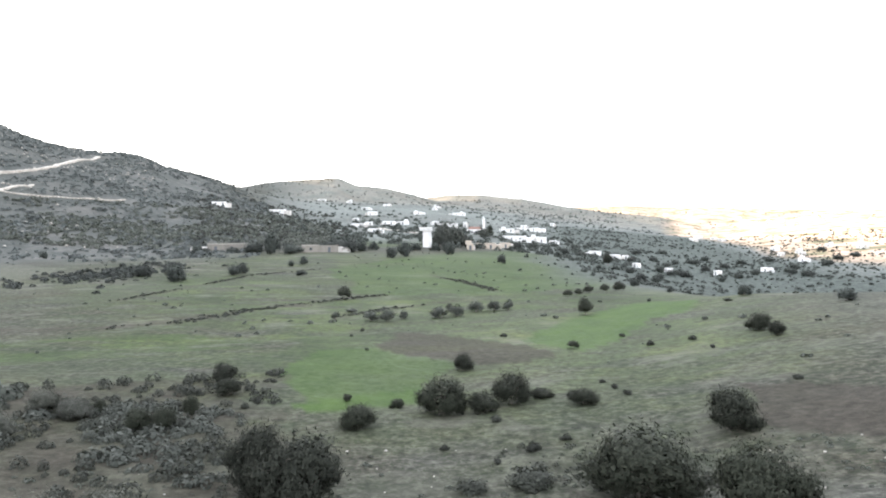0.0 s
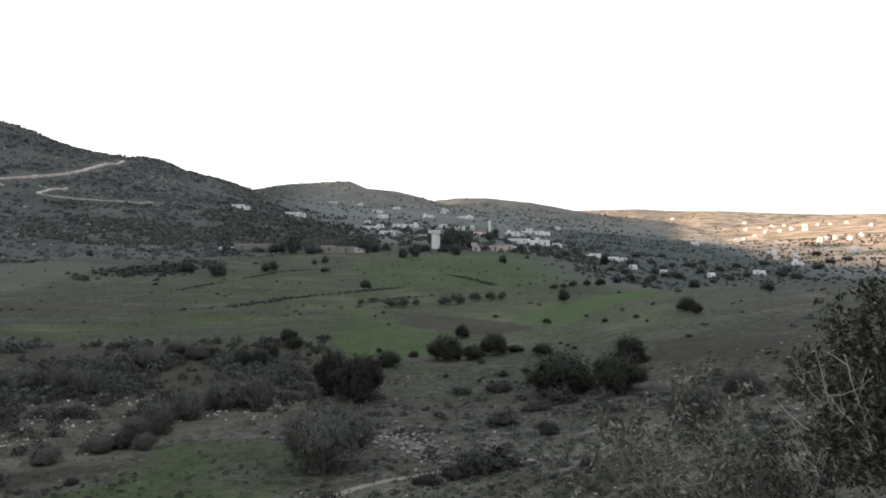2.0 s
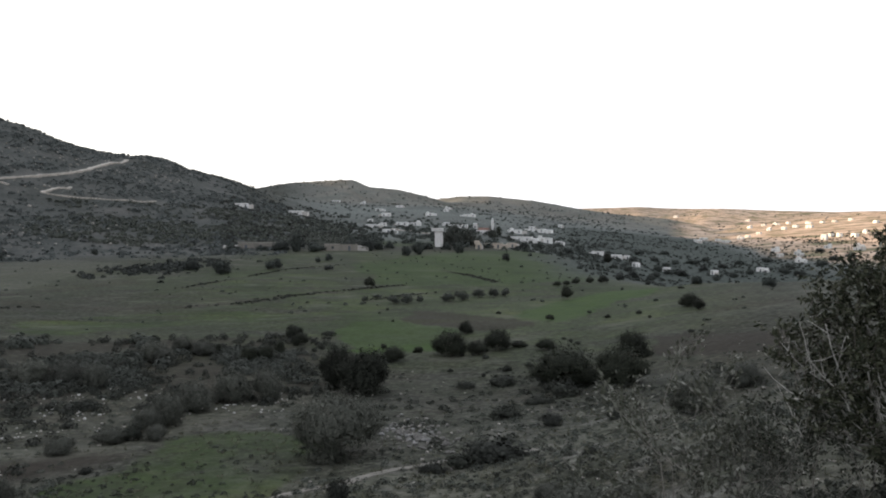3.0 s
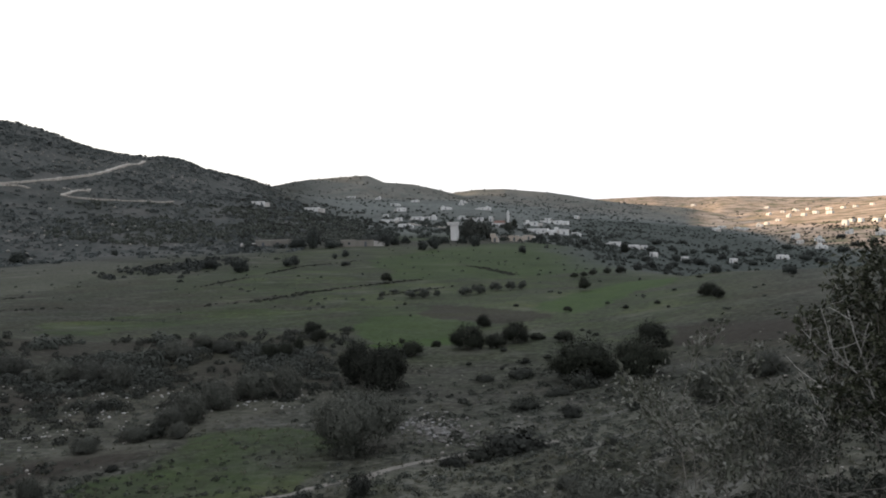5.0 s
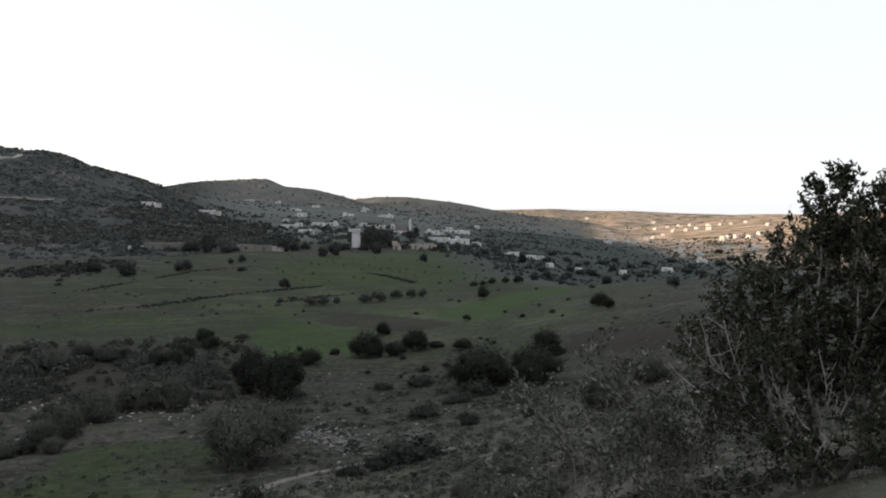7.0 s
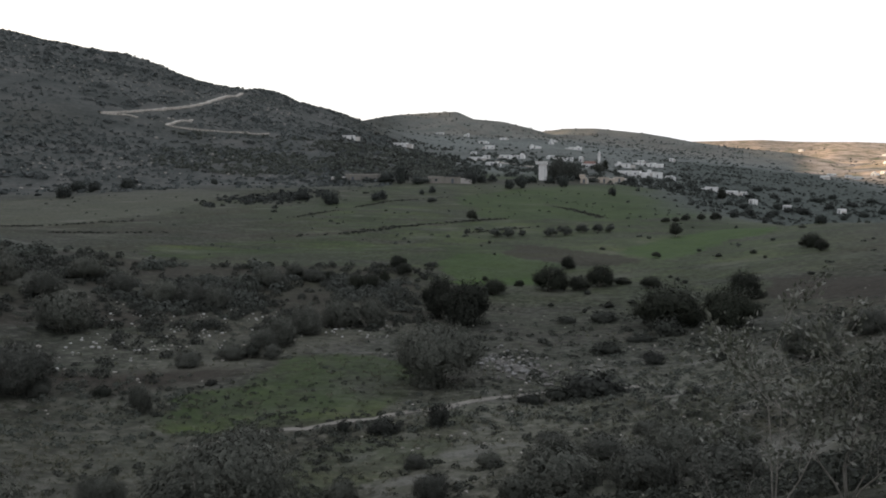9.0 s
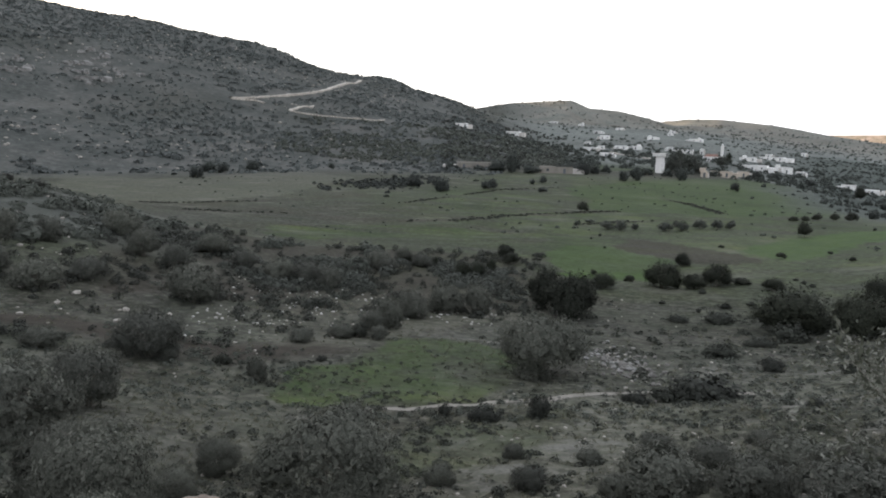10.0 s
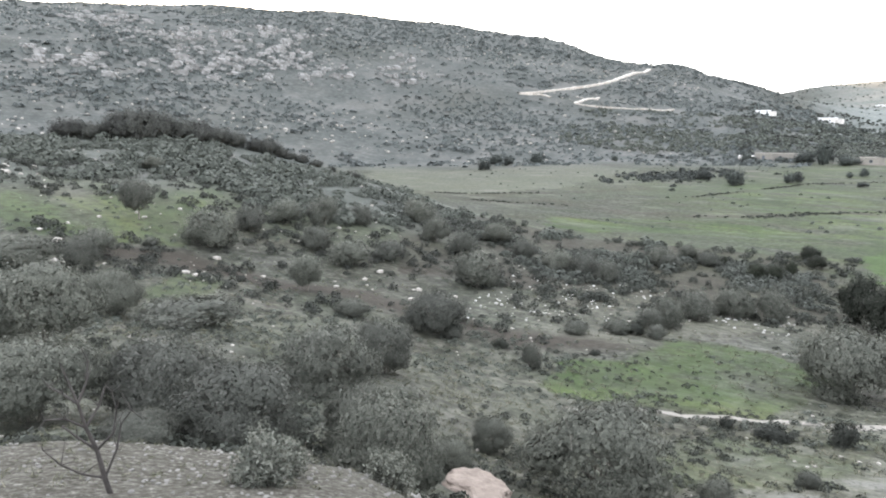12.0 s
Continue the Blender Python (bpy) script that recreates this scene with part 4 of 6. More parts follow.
COARSE_PALE = [plant_prototype("bush", 56 + i, 1300, 0.085, SPUR_LEAF, 0.7, 0.0, 3, 0.03, 7) for i in range(2)]
FOREMOST = {}


def plant(rng, protos, x, y, w, h, name, label, group, sink=0.05):
    """A tree or bush of width w and height h on the ground; the first of a kind is built, the rest are copies."""
    k = int(rng.integers(len(protos)))
    crown, trunk, tall, kind = protos[k]
    h = max(h, 0.25 * w)
    m = (Matrix.Translation((x, y, ground_z(x, y) - sink * h)) @ Matrix.Rotation(float(rng.uniform(0, 6.28)), 4, "Z")
         @ Matrix.Diagonal((w * float(rng.uniform(0.95, 1.1)), w * float(rng.uniform(0.9, 1.05)), h / tall, 1)))
    key = (crown.name, name, label)
    if key not in FOREMOST:
        ob = thing(name, label, "tree" if kind == "tree" else "bush", group)
        part("trunk", trunk, BARK, ob)
        part("crown", crown, OLIVE_LEAF, ob)
        ob.matrix_basis = m
        FOREMOST[key] = ob
    else:
        src = FOREMOST[key]
        keep = src.matrix_basis.copy()
        src.matrix_basis = Matrix()
        ob = copy_thing(src, m)
        src.matrix_basis = keep
    return ob


def scatter_bushes(name, rng, x, y, width, quads, leaf, mat, label, flat=0.7, narrow=0.75, turned=True):
    """Many low bushes as one mesh of stuff."""
    n = len(x)
    z = ground_height(x, y)
    way = rng.normal(size=(n, quads, 3))
    way[:, :, 2] = np.abs(way[:, :, 2])
    way /= np.linalg.norm(way, axis=2)[:, :, None]
    reach = rng.uniform(0.55, 1.0, (n, quads, 1)) ** 0.7
    local = way * reach * (width[:, None, None] / 2) * np.array([1, 1, flat * 1.5])
    # uneven outline: each bush leans and stretches its own way
    local *= rng.uniform(0.7, 1.3, (n, 1, 3))
    c = (np.stack([x, y, z], 1)[:, None] + local).reshape(-1, 3)
    if turned:
        out = way.reshape(-1, 3) + rng.normal(size=(n * quads, 3)) * 0.25
        along = np.cross(out, rng.normal(size=out.shape))
        along /= np.linalg.norm(along, axis=1)[:, None]
        across = np.cross(out, along)
        across /= np.linalg.norm(across, axis=1)[:, None]
        size = np.repeat(width * leaf, quads)[:, None] * rng.uniform(0.75, 1.5, (n * quads, 1))
        v = np.stack([c - along * size * 0.5 - across * size * 0.35, c + along * size * 0.5 - across * size * 0.35, c + across * size * 0.7], 1).reshape(-1, 3)
        f = np.arange(len(v)).reshape(-1, 3)
    else:
        v, f = leaf_quads(rng, c, np.repeat(width * leaf, quads), way.reshape(-1, 3) * 0.5, narrow, 0.5, 3)
    ob = new(name, mesh_of(name, v, f, mat))
    return tagged(ob, label, "scrub", kind="stuff")


def spread(rng, n, az0, az1, r0, r1, even=True):
    """Random places in a sector of the plan."""
    az = np.radians(rng.uniform(az0, az1, n))
    r = np.sqrt(rng.uniform(r0 ** 2, r1 ** 2, n)) if even else np.exp(rng.uniform(math.log(r0), math.log(r1), n))
    return -r * np.sin(az), r * np.cos(az)


def inside_polygon(px, py, poly):
    hit = np.zeros(np.shape(px), bool)
    for (x0, y0), (x1, y1) in zip(poly, poly[1:] + poly[:1]):
        if y0 != y1:
            hit ^= ((y0 > py) != (y1 > py)) & (px < (x1 - x0) * (py - y0) / (y1 - y0) + x0)
    return hit


def near_line(px, py, line):
    best = np.full(np.shape(px), 1e9)
    for (x0, y0), (x1, y1) in zip(line, line[1:]):
        dx, dy = x1 - x0, y1 - y0
        t = np.clip(((px - x0) * dx + (py - y0) * dy) / (dx * dx + dy * dy), 0, 1)
        best = np.minimum(best, np.hypot(px - x0 - t * dx, py - y0 - t * dy))
    return best


# ---- the ground: one sheet out to the horizon, finer towards the viewed side ----


def build_ground():
    az = np.concatenate([np.arange(-180, -48, 3.0), np.arange(-48, 84, 0.38), np.arange(84, 180, 3.0)])
    r = np.exp(np.linspace(math.log(1.6), math.log(4780), 480))
    A, R = np.meshgrid(np.radians(az), r, indexing="ij")
    x, y = -R * np.sin(A), R * np.cos(A)
    z = ground_height(x, y)
    n, m = len(az), len(r)
    verts = np.stack([x, y, z], 2).reshape(-1, 3)
    i = np.arange(n)[:, None]
    j = np.arange(m - 1)[None]
    a, b = i * m + j, ((i + 1) % n) * m + j
    faces = np.stack([a, a + 1, b + 1, b], 2).reshape(-1, 4)
    hub = np.array([[0, 0, EYE - 1.7]])
    verts = np.concatenate([verts, hub])
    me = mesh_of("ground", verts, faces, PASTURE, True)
    bm = bmesh.new()
    bm.from_mesh(me)
    bm.verts.ensure_lookup_table()
    centre = bm.verts[n * m]
    for k in range(n):
        bm.faces.new((bm.verts[k * m], bm.verts[((k + 1) % n) * m], centre))
    bmesh.ops.recalc_face_normals(bm, faces=bm.faces[-n:])
    bm.to_mesh(me)
    bm.free()
    x, y = verts[:, 0], verts[:, 1]
    rr, aa = np.hypot(x, y), np.degrees(np.arctan2(-x, y))
    wob = rough_noise(x, y, 6.0, 3, 40)
    wide = rough_noise(x, y, 60.0, 4, 44)
    jx, jy = x + 0.7 * wob, y + 0.9 * rough_noise(x, y, 6.0, 3, 41)
    soil = np.zeros(len(x))
    crop = np.zeros(len(x))
    lush = np.clip((rr - 60) / 50, 0, 1) * np.clip((330 - rr) / 60, 0, 1) * np.clip(0.8 + 0.9 * wide, 0, 1)
    lush *= np.clip((aa + 26) / 10, 0.1, 1) * np.clip((32 - aa) / 14, 0.3, 1)
    soil[inside_polygon(jx, jy, PLOUGHED_FIELD)] = 0.75
    soil[inside_polygon(jx, jy, EAST_PLOUGHED)] = 0.8
    soil[inside_polygon(jx, jy, BARE_BANK)] = 0.9
    belt = (aa + 4 * wob > 9) & (aa < 46) & (rr + 5 * wob > 56) & (rr < 96)
    soil[belt] = np.clip(0.45 + 0.6 * rough_noise(x, y, 5, 3, 46), 0, 0.8)[belt]
    crop[inside_polygon(jx, jy, YELLOW_BAND)] = 0.9
    crop[inside_polygon(jx, jy, DARK_FIELD)] = 0.6
    crop[inside_polygon(jx + 4 * wob, jy + 4 * wob, GREEN_HUMP)] = 0.45
    crop[inside_polygon(jx, jy, BRIGHT_FIELD)] = 0.95
    crop[inside_polygon(jx, jy, VILLAGE_GREEN)] = 0.4
    lush[inside_polygon(jx + wob, jy + wob, FIELD_STRIP)] = 0.9
    crop[inside_polygon(jx + wob, jy + wob, FIELD_STRIP)] = 0.1
    lush[inside_polygon(jx + 2.2 * wob, jy + 2.2 * wob, NEAR_GREEN)] = 0.9
    verdant = inside_polygon(jx + 3 * wob, jy + 3 * wob, NEAR_GREEN)
    crop[verdant] = np.clip(-0.02 + 0.8 * rough_noise(x, y, 2.2, 4, 47), 0, 0.34)[verdant]
    lush[inside_polygon(jx + wob, jy + wob, TURF)] = 0.55
    lush[inside_polygon(jx, jy, SPUR_TURF)] = 0.6
    lush[inside_polygon(jx, jy, SPUR_PASTURE)] = 0.8
    lush = np.maximum(lush, 0.5 * np.clip((aa - 38) / 8, 0, 1) * np.clip((rr - 60) / 15, 0, 1) * np.clip((130 - rr) / 15, 0, 1))
    for bank in (BANK_ONE, BANK_TWO, BANK_THREE, BANK_FOUR, BANK_FIVE, BANK_SIX):
        soil = np.maximum(soil, np.clip(1.4 - near_line(jx * 0.5 + x * 0.5, jy * 0.5 + y * 0.5, bank) / 1.1, 0, 1) * 0.6)
    soil = np.maximum(soil, np.clip(1.5 - near_line(jx, jy, SPUR_TRACK) / 1.8, 0, 1) * 0.95)
    pale = np.clip(0.35 * wide, 0, 1) * (rr < 320)
    pale = np.maximum(pale, np.clip((48 - rr) / 16, 0, 1) * np.clip(0.34 + 0.6 * wob, 0, 0.8) * np.clip(1 + (18 - aa) / 30, 0.85, 1.5))
    pale[inside_polygon(jx * 0.985 + 8 * wide, jy + 8 * wide, PALE_FOOT)] = 0.45
    pale[inside_polygon(jx, jy, STONY_GULLY)] = 0.2
    pale *= 1 - soil
    opened = np.clip((rr - 45) / 50, 0.3, 1) * (1 - 0.8 * soil)
    ledge = np.clip((aa - 42) / 6, 0, 1) * np.clip((9.2 - rr) / 1.0, 0, 1) * np.clip((rr - 2.2) / 1, 0, 1)
    bare = ledge * np.clip(0.85 + 0.5 * wob, 0, 1)
    for line, width in ((NEAR_TRACK, 0.4),):
        bare = np.maximum(bare, np.clip(1.6 - near_line(jx * 0.2 + x * 0.8, jy * 0.2 + y * 0.8, line) / width, 0, 1) * 0.75)
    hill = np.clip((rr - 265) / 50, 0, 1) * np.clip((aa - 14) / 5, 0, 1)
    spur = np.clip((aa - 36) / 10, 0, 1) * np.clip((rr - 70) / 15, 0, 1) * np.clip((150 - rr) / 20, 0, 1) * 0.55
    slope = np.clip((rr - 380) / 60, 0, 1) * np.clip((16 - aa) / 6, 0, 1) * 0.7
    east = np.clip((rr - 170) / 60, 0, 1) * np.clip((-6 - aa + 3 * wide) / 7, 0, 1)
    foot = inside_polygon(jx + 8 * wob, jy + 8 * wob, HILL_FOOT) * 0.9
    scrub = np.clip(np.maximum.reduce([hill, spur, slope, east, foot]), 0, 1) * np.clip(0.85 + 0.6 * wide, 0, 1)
    # where that painted haze lies: the village slope and the farther east side
    hazy_downs = np.maximum(slope / 0.7, east * np.clip((rr - 330) / 150, 0, 1)) * np.clip(0.8 + 0.5 * wide, 0, 1) * 0.8
    pale = pale * (1 - 0.85 * lush * (rr < 60))
    pale = np.maximum(pale, np.clip(1.6 - near_line(jx * 0.4 + x * 0.6, jy * 0.4 + y * 0.6, GULLY_EDGE) / 1.5, 0, 1) * 0.6)
    rim = np.interp(aa, [-75, -40, -30, -24, -19, -17, -6, 0], [380, 440, 560, 700, 980, 1000, 900, 600])  # where the dark valley colour ends and the painted sunlit colour begins
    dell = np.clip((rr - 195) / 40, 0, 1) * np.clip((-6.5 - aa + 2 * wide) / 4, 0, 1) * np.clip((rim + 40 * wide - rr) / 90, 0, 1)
    # mask of the painted sunlit slope, then of the haze-pale ridges behind it
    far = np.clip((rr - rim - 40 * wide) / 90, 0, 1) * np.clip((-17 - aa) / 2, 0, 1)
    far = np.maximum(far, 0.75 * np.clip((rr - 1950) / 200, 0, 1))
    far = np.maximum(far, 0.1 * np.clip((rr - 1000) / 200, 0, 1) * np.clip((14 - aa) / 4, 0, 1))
    for key, value in (("soil", soil), ("crop", crop), ("lush", lush), ("pale", pale), ("bare", bare), ("scrub", scrub * (1 - far)), ("hazy_downs", hazy_downs * (1 - far)), ("open", opened), ("near", np.clip((62 - rr) / 20, 0, 1) * np.clip((rr - 9) / 3, 0, 1) * 0.8 * (1 - 0.7 * lush) * (1 - 0.8 * soil) * np.clip(1.15 - (aa - 8) / 30, 0.3, 1)), ("dell", dell * 0.92), ("far", far)):
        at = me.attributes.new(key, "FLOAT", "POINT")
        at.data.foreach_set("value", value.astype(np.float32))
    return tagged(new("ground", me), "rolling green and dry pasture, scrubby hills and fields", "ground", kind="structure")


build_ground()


def ribbon(name, line, width, mat, label, lift=0.06, seed=1):
    """A track laid over the ground, with uneven edges."""
    rng = np.random.default_rng(seed)
    pts = []
    for (x0, y0), (x1, y1) in zip(line, line[1:]):
        n = max(2, int(math.hypot(x1 - x0, y1 - y0) / max(0.4, width * 0.35)))
        pts += [(x0 + (x1 - x0) * k / n, y0 + (y1 - y0) * k / n) for k in range(n)]
    pts = np.array(pts + [line[-1]])
    for _ in range(6):
        pts[1:-1] = (pts[:-2] + 2 * pts[1:-1] + pts[2:]) / 4
    d = np.gradient(pts, axis=0)
    d /= np.maximum(np.linalg.norm(d, axis=1), 1e-6)[:, None]
    side = np.stack([-d[:, 1], d[:, 0]], 1)
    w = width * (0.5 + 0.12 * rng.normal(size=(len(pts), 2)).clip(-1.5, 1.5))
    rows = []
    for k, s in ((0, -1), (1, 1)):
        p = pts + side * s * w[:, k:k + 1]
        rows.append(np.stack([p[:, 0], p[:, 1], ground_height(p[:, 0], p[:, 1])], 1))
    top = np.maximum(rows[0][:, 2], rows[1][:, 2]) * 0.5 + (rows[0][:, 2] + rows[1][:, 2]) * 0.25 + lift
    for q in rows:
        q[:, 2] = top
    foot = [q + np.array([0, 0, -4 * lift - 0.15 * width]) for q in rows]
    n = len(pts)
    v = np.concatenate([foot[0], rows[0], rows[1], foot[1]])
    i = np.arange(n - 1)
    f = np.concatenate([np.stack([i + k * n, i + 1 + k * n, i + 1 + (k + 1) * n, i + (k + 1) * n], 1) for k in range(3)])
    return tagged(new(name, mesh_of(name, v, f, mat, False)), label, "road", kind="structure")


ribbon("road", HILL_ROAD, 3.6, ROAD_DIRT, "pale unpaved road climbing the scrubby hill", 0.5, 1)
ribbon("road", HILL_ROAD_LOW, 2.4, ROAD_DIRT, "pale unpaved side road on the hill", 0.4, 2)
ribbon("road", HILL_ZIGZAG, 2.8, ROAD_DIRT, "pale zigzag road below the hill road", 0.4, 3)
ribbon("road", VILLAGE_ROAD, 2.5, ROAD_DIRT, "pale lane beside the village field", 0.4, 4)
ribbon("track", NEAR_TRACK, 0.38, DIRT, "narrow pale footpath across the dry slope", 0.03, 5)

# ---- buildings ----


def slab_mesh(name, mat, bevel=0.02):
    bm = bmesh.new()
    box(bm, -0.5, 0.5, -0.5, 0.5, 0, 1, bevel)
    me = bpy.data.meshes.new(name)
    bm.to_mesh(me)
    bm.free()
    me.materials.append(mat)
    return me


def pane_mesh():
    return slab_mesh("pane", GLASS, 0)


def window_mesh():
    """A frame with a cross bar, one metre square, round an open pane."""
    bm = bmesh.new()
    for x0, x1, z0, z1 in ((-0.5, -0.42, 0, 1), (0.42, 0.5, 0, 1), (-0.42, 0.42, 0, 0.08), (-0.42, 0.42, 0.92, 1), (-0.03, 0.03, 0.08, 0.92)):
        box(bm, x0, x1, -0.5, 0.5, z0, z1)
    me = bpy.data.meshes.new("window")
    bm.to_mesh(me)
    bm.free()
    me.materials.append(DARK_WOOD)
    return me


PANE, WINDOW, DOOR = pane_mesh(), window_mesh(), slab_mesh("door", DARK_WOOD)


def front_wall(w, d, h, openings):
    """One wall in one piece, with real openings: (x, width, sill, head)."""
    t = 0.25
    xs = sorted({-w / 2, w / 2} | {o[0] - o[1] / 2 for o in openings} | {o[0] + o[1] / 2 for o in openings})
    zs = sorted({-1.5, h} | {max(o[2], -0.4) for o in openings} | {o[3] for o in openings})
    bm = bmesh.new()
    grid = {(i, k): bm.verts.new((x, -d / 2, z)) for i, x in enumerate(xs) for k, z in enumerate(zs)}
    for i in range(len(xs) - 1):
        for k in range(len(zs) - 1):
            cx, cz = (xs[i] + xs[i + 1]) / 2, (zs[k] + zs[k + 1]) / 2
            if not any(abs(cx - o[0]) < o[1] / 2 and o[2] < cz < o[3] for o in openings):
                bm.faces.new((grid[i, k], grid[i + 1, k], grid[i + 1, k + 1], grid[i, k + 1]))
    bmesh.ops.delete(bm, geom=[v for v in bm.verts if not v.link_faces], context="VERTS")
    made = bmesh.ops.extrude_face_region(bm, geom=bm.faces[:])["geom"]
    bmesh.ops.translate(bm, verts=[g for g in made if isinstance(g, bmesh.types.BMVert)], vec=(0, t, 0))
    bmesh.ops.recalc_face_normals(bm, faces=bm.faces[:])
    return bm


def rear_walls(w, d, h):
    """The two side walls and the back wall, in one piece."""
    t, y0 = 0.25, -d / 2 + 0.253
    plan = [(-w / 2, y0), (-w / 2 + t, y0), (-w / 2 + t, d / 2 - t), (w / 2 - t, d / 2 - t), (w / 2 - t, y0), (w / 2, y0), (w / 2, d / 2), (-w / 2, d / 2)]
    bm = bmesh.new()
    low, top = [bm.verts.new((*p, -1.5)) for p in plan], [bm.verts.new((*p, h)) for p in plan]
    for k in range(8):
        bm.faces.new((low[k], low[(k + 1) % 8], top[(k + 1) % 8], top[k]))
    for ring in (low, top):
        for q in ((0, 1, 2, 7), (7, 2, 3, 6), (6, 3, 4, 5)):
            bm.faces.new([ring[k] for k in q])
    bmesh.ops.recalc_face_normals(bm, faces=bm.faces[:])
    return bm


def house(rng, x, y, w, h, mat, label, group, name="house", swing=0.0):
    w, h = w * 0.78, max(2.4, h * 0.72)
    d = min(max(4.0, 0.55 * w), 9.0)
    turn = math.atan2(-x, y) + float(rng.uniform(-0.3, 0.3)) + swing
    ob = thing(name, label, "house", group, Matrix.Translation((x, y, ground_z(x, y))) @ Matrix.Rotation(turn, 4, "Z"))
    count = max(1, int(w / 5.0))
    door_at = int(rng.integers(count))
    openings = []
    for k in range(count):
        ox = -w / 2 + w * (k + 0.5) / count
        openings.append((ox, 1.1, 0.0, 2.1) if k == door_at else (ox, 1.1, 0.9, 2.0))
    part("front_wall", front_wall(w, d, h, openings), mat, ob)
    part("wall", rear_walls(w, d, h), mat, ob)
    bm = bmesh.new()
    box(bm, -w / 2 - 0.08, w / 2 + 0.08, -d / 2 - 0.08, d / 2 + 0.08, h + 0.003, h + 0.16, 0.03)
    for x0, x1, y0, y1 in ((-w / 2, w / 2, -d / 2, -d / 2 + 0.15), (-w / 2, w / 2, d / 2 - 0.15, d / 2), (-w / 2, -w / 2 + 0.15, -d / 2 + 0.15, d / 2 - 0.15), (w / 2 - 0.15, w / 2, -d / 2 + 0.15, d / 2 - 0.15)):
        box(bm, x0, x1, y0, y1, h + 0.16, h + 0.42)
    part("roof", bm, mat, ob)
    side, aw, ah = float(rng.choice((-1, 1))), w * float(rng.uniform(0.22, 0.4)), h * float(rng.uniform(0.62, 0.9))
    bm = bmesh.new()
    ax = side * (w / 2 + aw / 2 + 0.003)
    box(bm, ax - aw / 2, ax + aw / 2, -d / 2 + 0.8, d / 2 - 1.0, -1.5, ah, 0.03)
    box(bm, ax - aw / 2 + 0.1, ax + aw / 2 - 0.1, -d / 2 + 0.9, d / 2 - 1.1, ah + 0.003, ah + 0.12, 0.03)
    part("annex", bm, ROOF_SLAB if rng.uniform() < 0.5 else mat, ob)
    if rng.uniform() < 0.22:
        bm = bmesh.new()
        rx = -side * w * 0.24
        box(bm, rx - 1.4, rx + 1.4, -0.6, 1.6, h + 0.164, h + 1.9, 0.03)
        part("roof_room", bm, mat, ob)
    for k, (ox, ow, sill, head) in enumerate(openings):
        if k == door_at:
            o = part("door", DOOR, DARK_WOOD, ob)
            o.matrix_basis = Matrix.Translation((ox, -d / 2 + 0.14, 0.0)) @ Matrix.Diagonal((1.08, 0.06, 2.08, 1))
        else:
            o = part("window", WINDOW, DARK_WOOD, ob)
            o.matrix_basis = Matrix.Translation((ox, -d / 2 + 0.12, sill + 0.005)) @ Matrix.Diagonal((ow - 0.01, 0.08, head - sill - 0.01, 1))
            g = part("pane", PANE, GLASS, o)
            g.matrix_basis = Matrix.Translation((0, 0, 0.06)) @ Matrix.Diagonal((0.84, 0.2, 0.86, 1))
    return ob


rng = np.random.default_rng(7)
for x, y, w, h in HILL_HOUSES:
    house(rng, x, y, w, h, WHITEWASH, "low whitewashed flat-roofed house on the green hillside", "houses on the hillside")
for k, (x, y, w, h) in enumerate(VILLAGE_HOUSES):
    tan = k in (9, 10, 11)
    house(rng, x, y, w, h, TAN_PLASTER if tan else WHITEWASH,
          "long tan plastered building at the edge of the village" if tan else "whitewashed flat-roofed village house among trees", "village houses")
for x, y, w, h in [(-91.0, 316.0, 25, 3.6), (-52.0, 309.0, 19, 3.4)]:
    house(rng, x, y, w, h, RUBBLE_WALL, "low tan farm building at the foot of the scrubby hill", "farm buildings")
for x, y, w, h in EAST_HOUSES:
    house(rng, x, y, w * 0.75, h * 0.9, WHITEWASH, "pale flat-roofed house on the slope across the valley", "houses across the valley", swing=-0.85)
for x, y, w, h in FAR_HOUSES:
    house(rng, x, y, w, h * 0.7, WHITEWASH, "pale house far off on the distant ridge", "distant houses", swing=-0.85)


def water_tower(x, y):
    ob = thing("water_tower", "pale concrete water tower with a wide slab top", "tower", at=pose(x, y, ground_z(x, y), 0, 0, 4))
    bm = bmesh.new()
    bmesh.ops.create_cone(bm, cap_ends=True, segments=4, radius1=3.0, radius2=2.75, depth=9.0, matrix=Matrix.Translation((0, 0, 3.5)) @ Matrix.Rotation(radians(45), 4, "Z"))
    for v in bm.verts:
        v.co.x += 0.25 * max(0, 8 - v.co.z) / 8
    part("shaft", bm, TOWER_CONCRETE, ob)
    bm = bmesh.new()
    box(bm, -3.6, 2.5, -2.6, 2.6, 8.01, 9.3, 0.08)
    part("tank", bm, WHITEWASH, ob, "white slab-like water tank")
    bm = bmesh.new()
    box(bm, -3.75, 2.65, -2.75, 2.75, 9.31, 9.5, 0.04)
    part("tank_rim", bm, ROOF_SLAB, ob)
    bm = bmesh.new()
    for k in range(14):
        box(bm, 0.9, 1.4, -2.35, -2.3, 0.5 + 0.5 * k, 0.54 + 0.5 * k)
    for sx in (0.88, 1.4):
        box(bm, sx, sx + 0.04, -2.35, -2.3, 0.2, 8.0)
    part("ladder", bm, DARK_WOOD, ob)


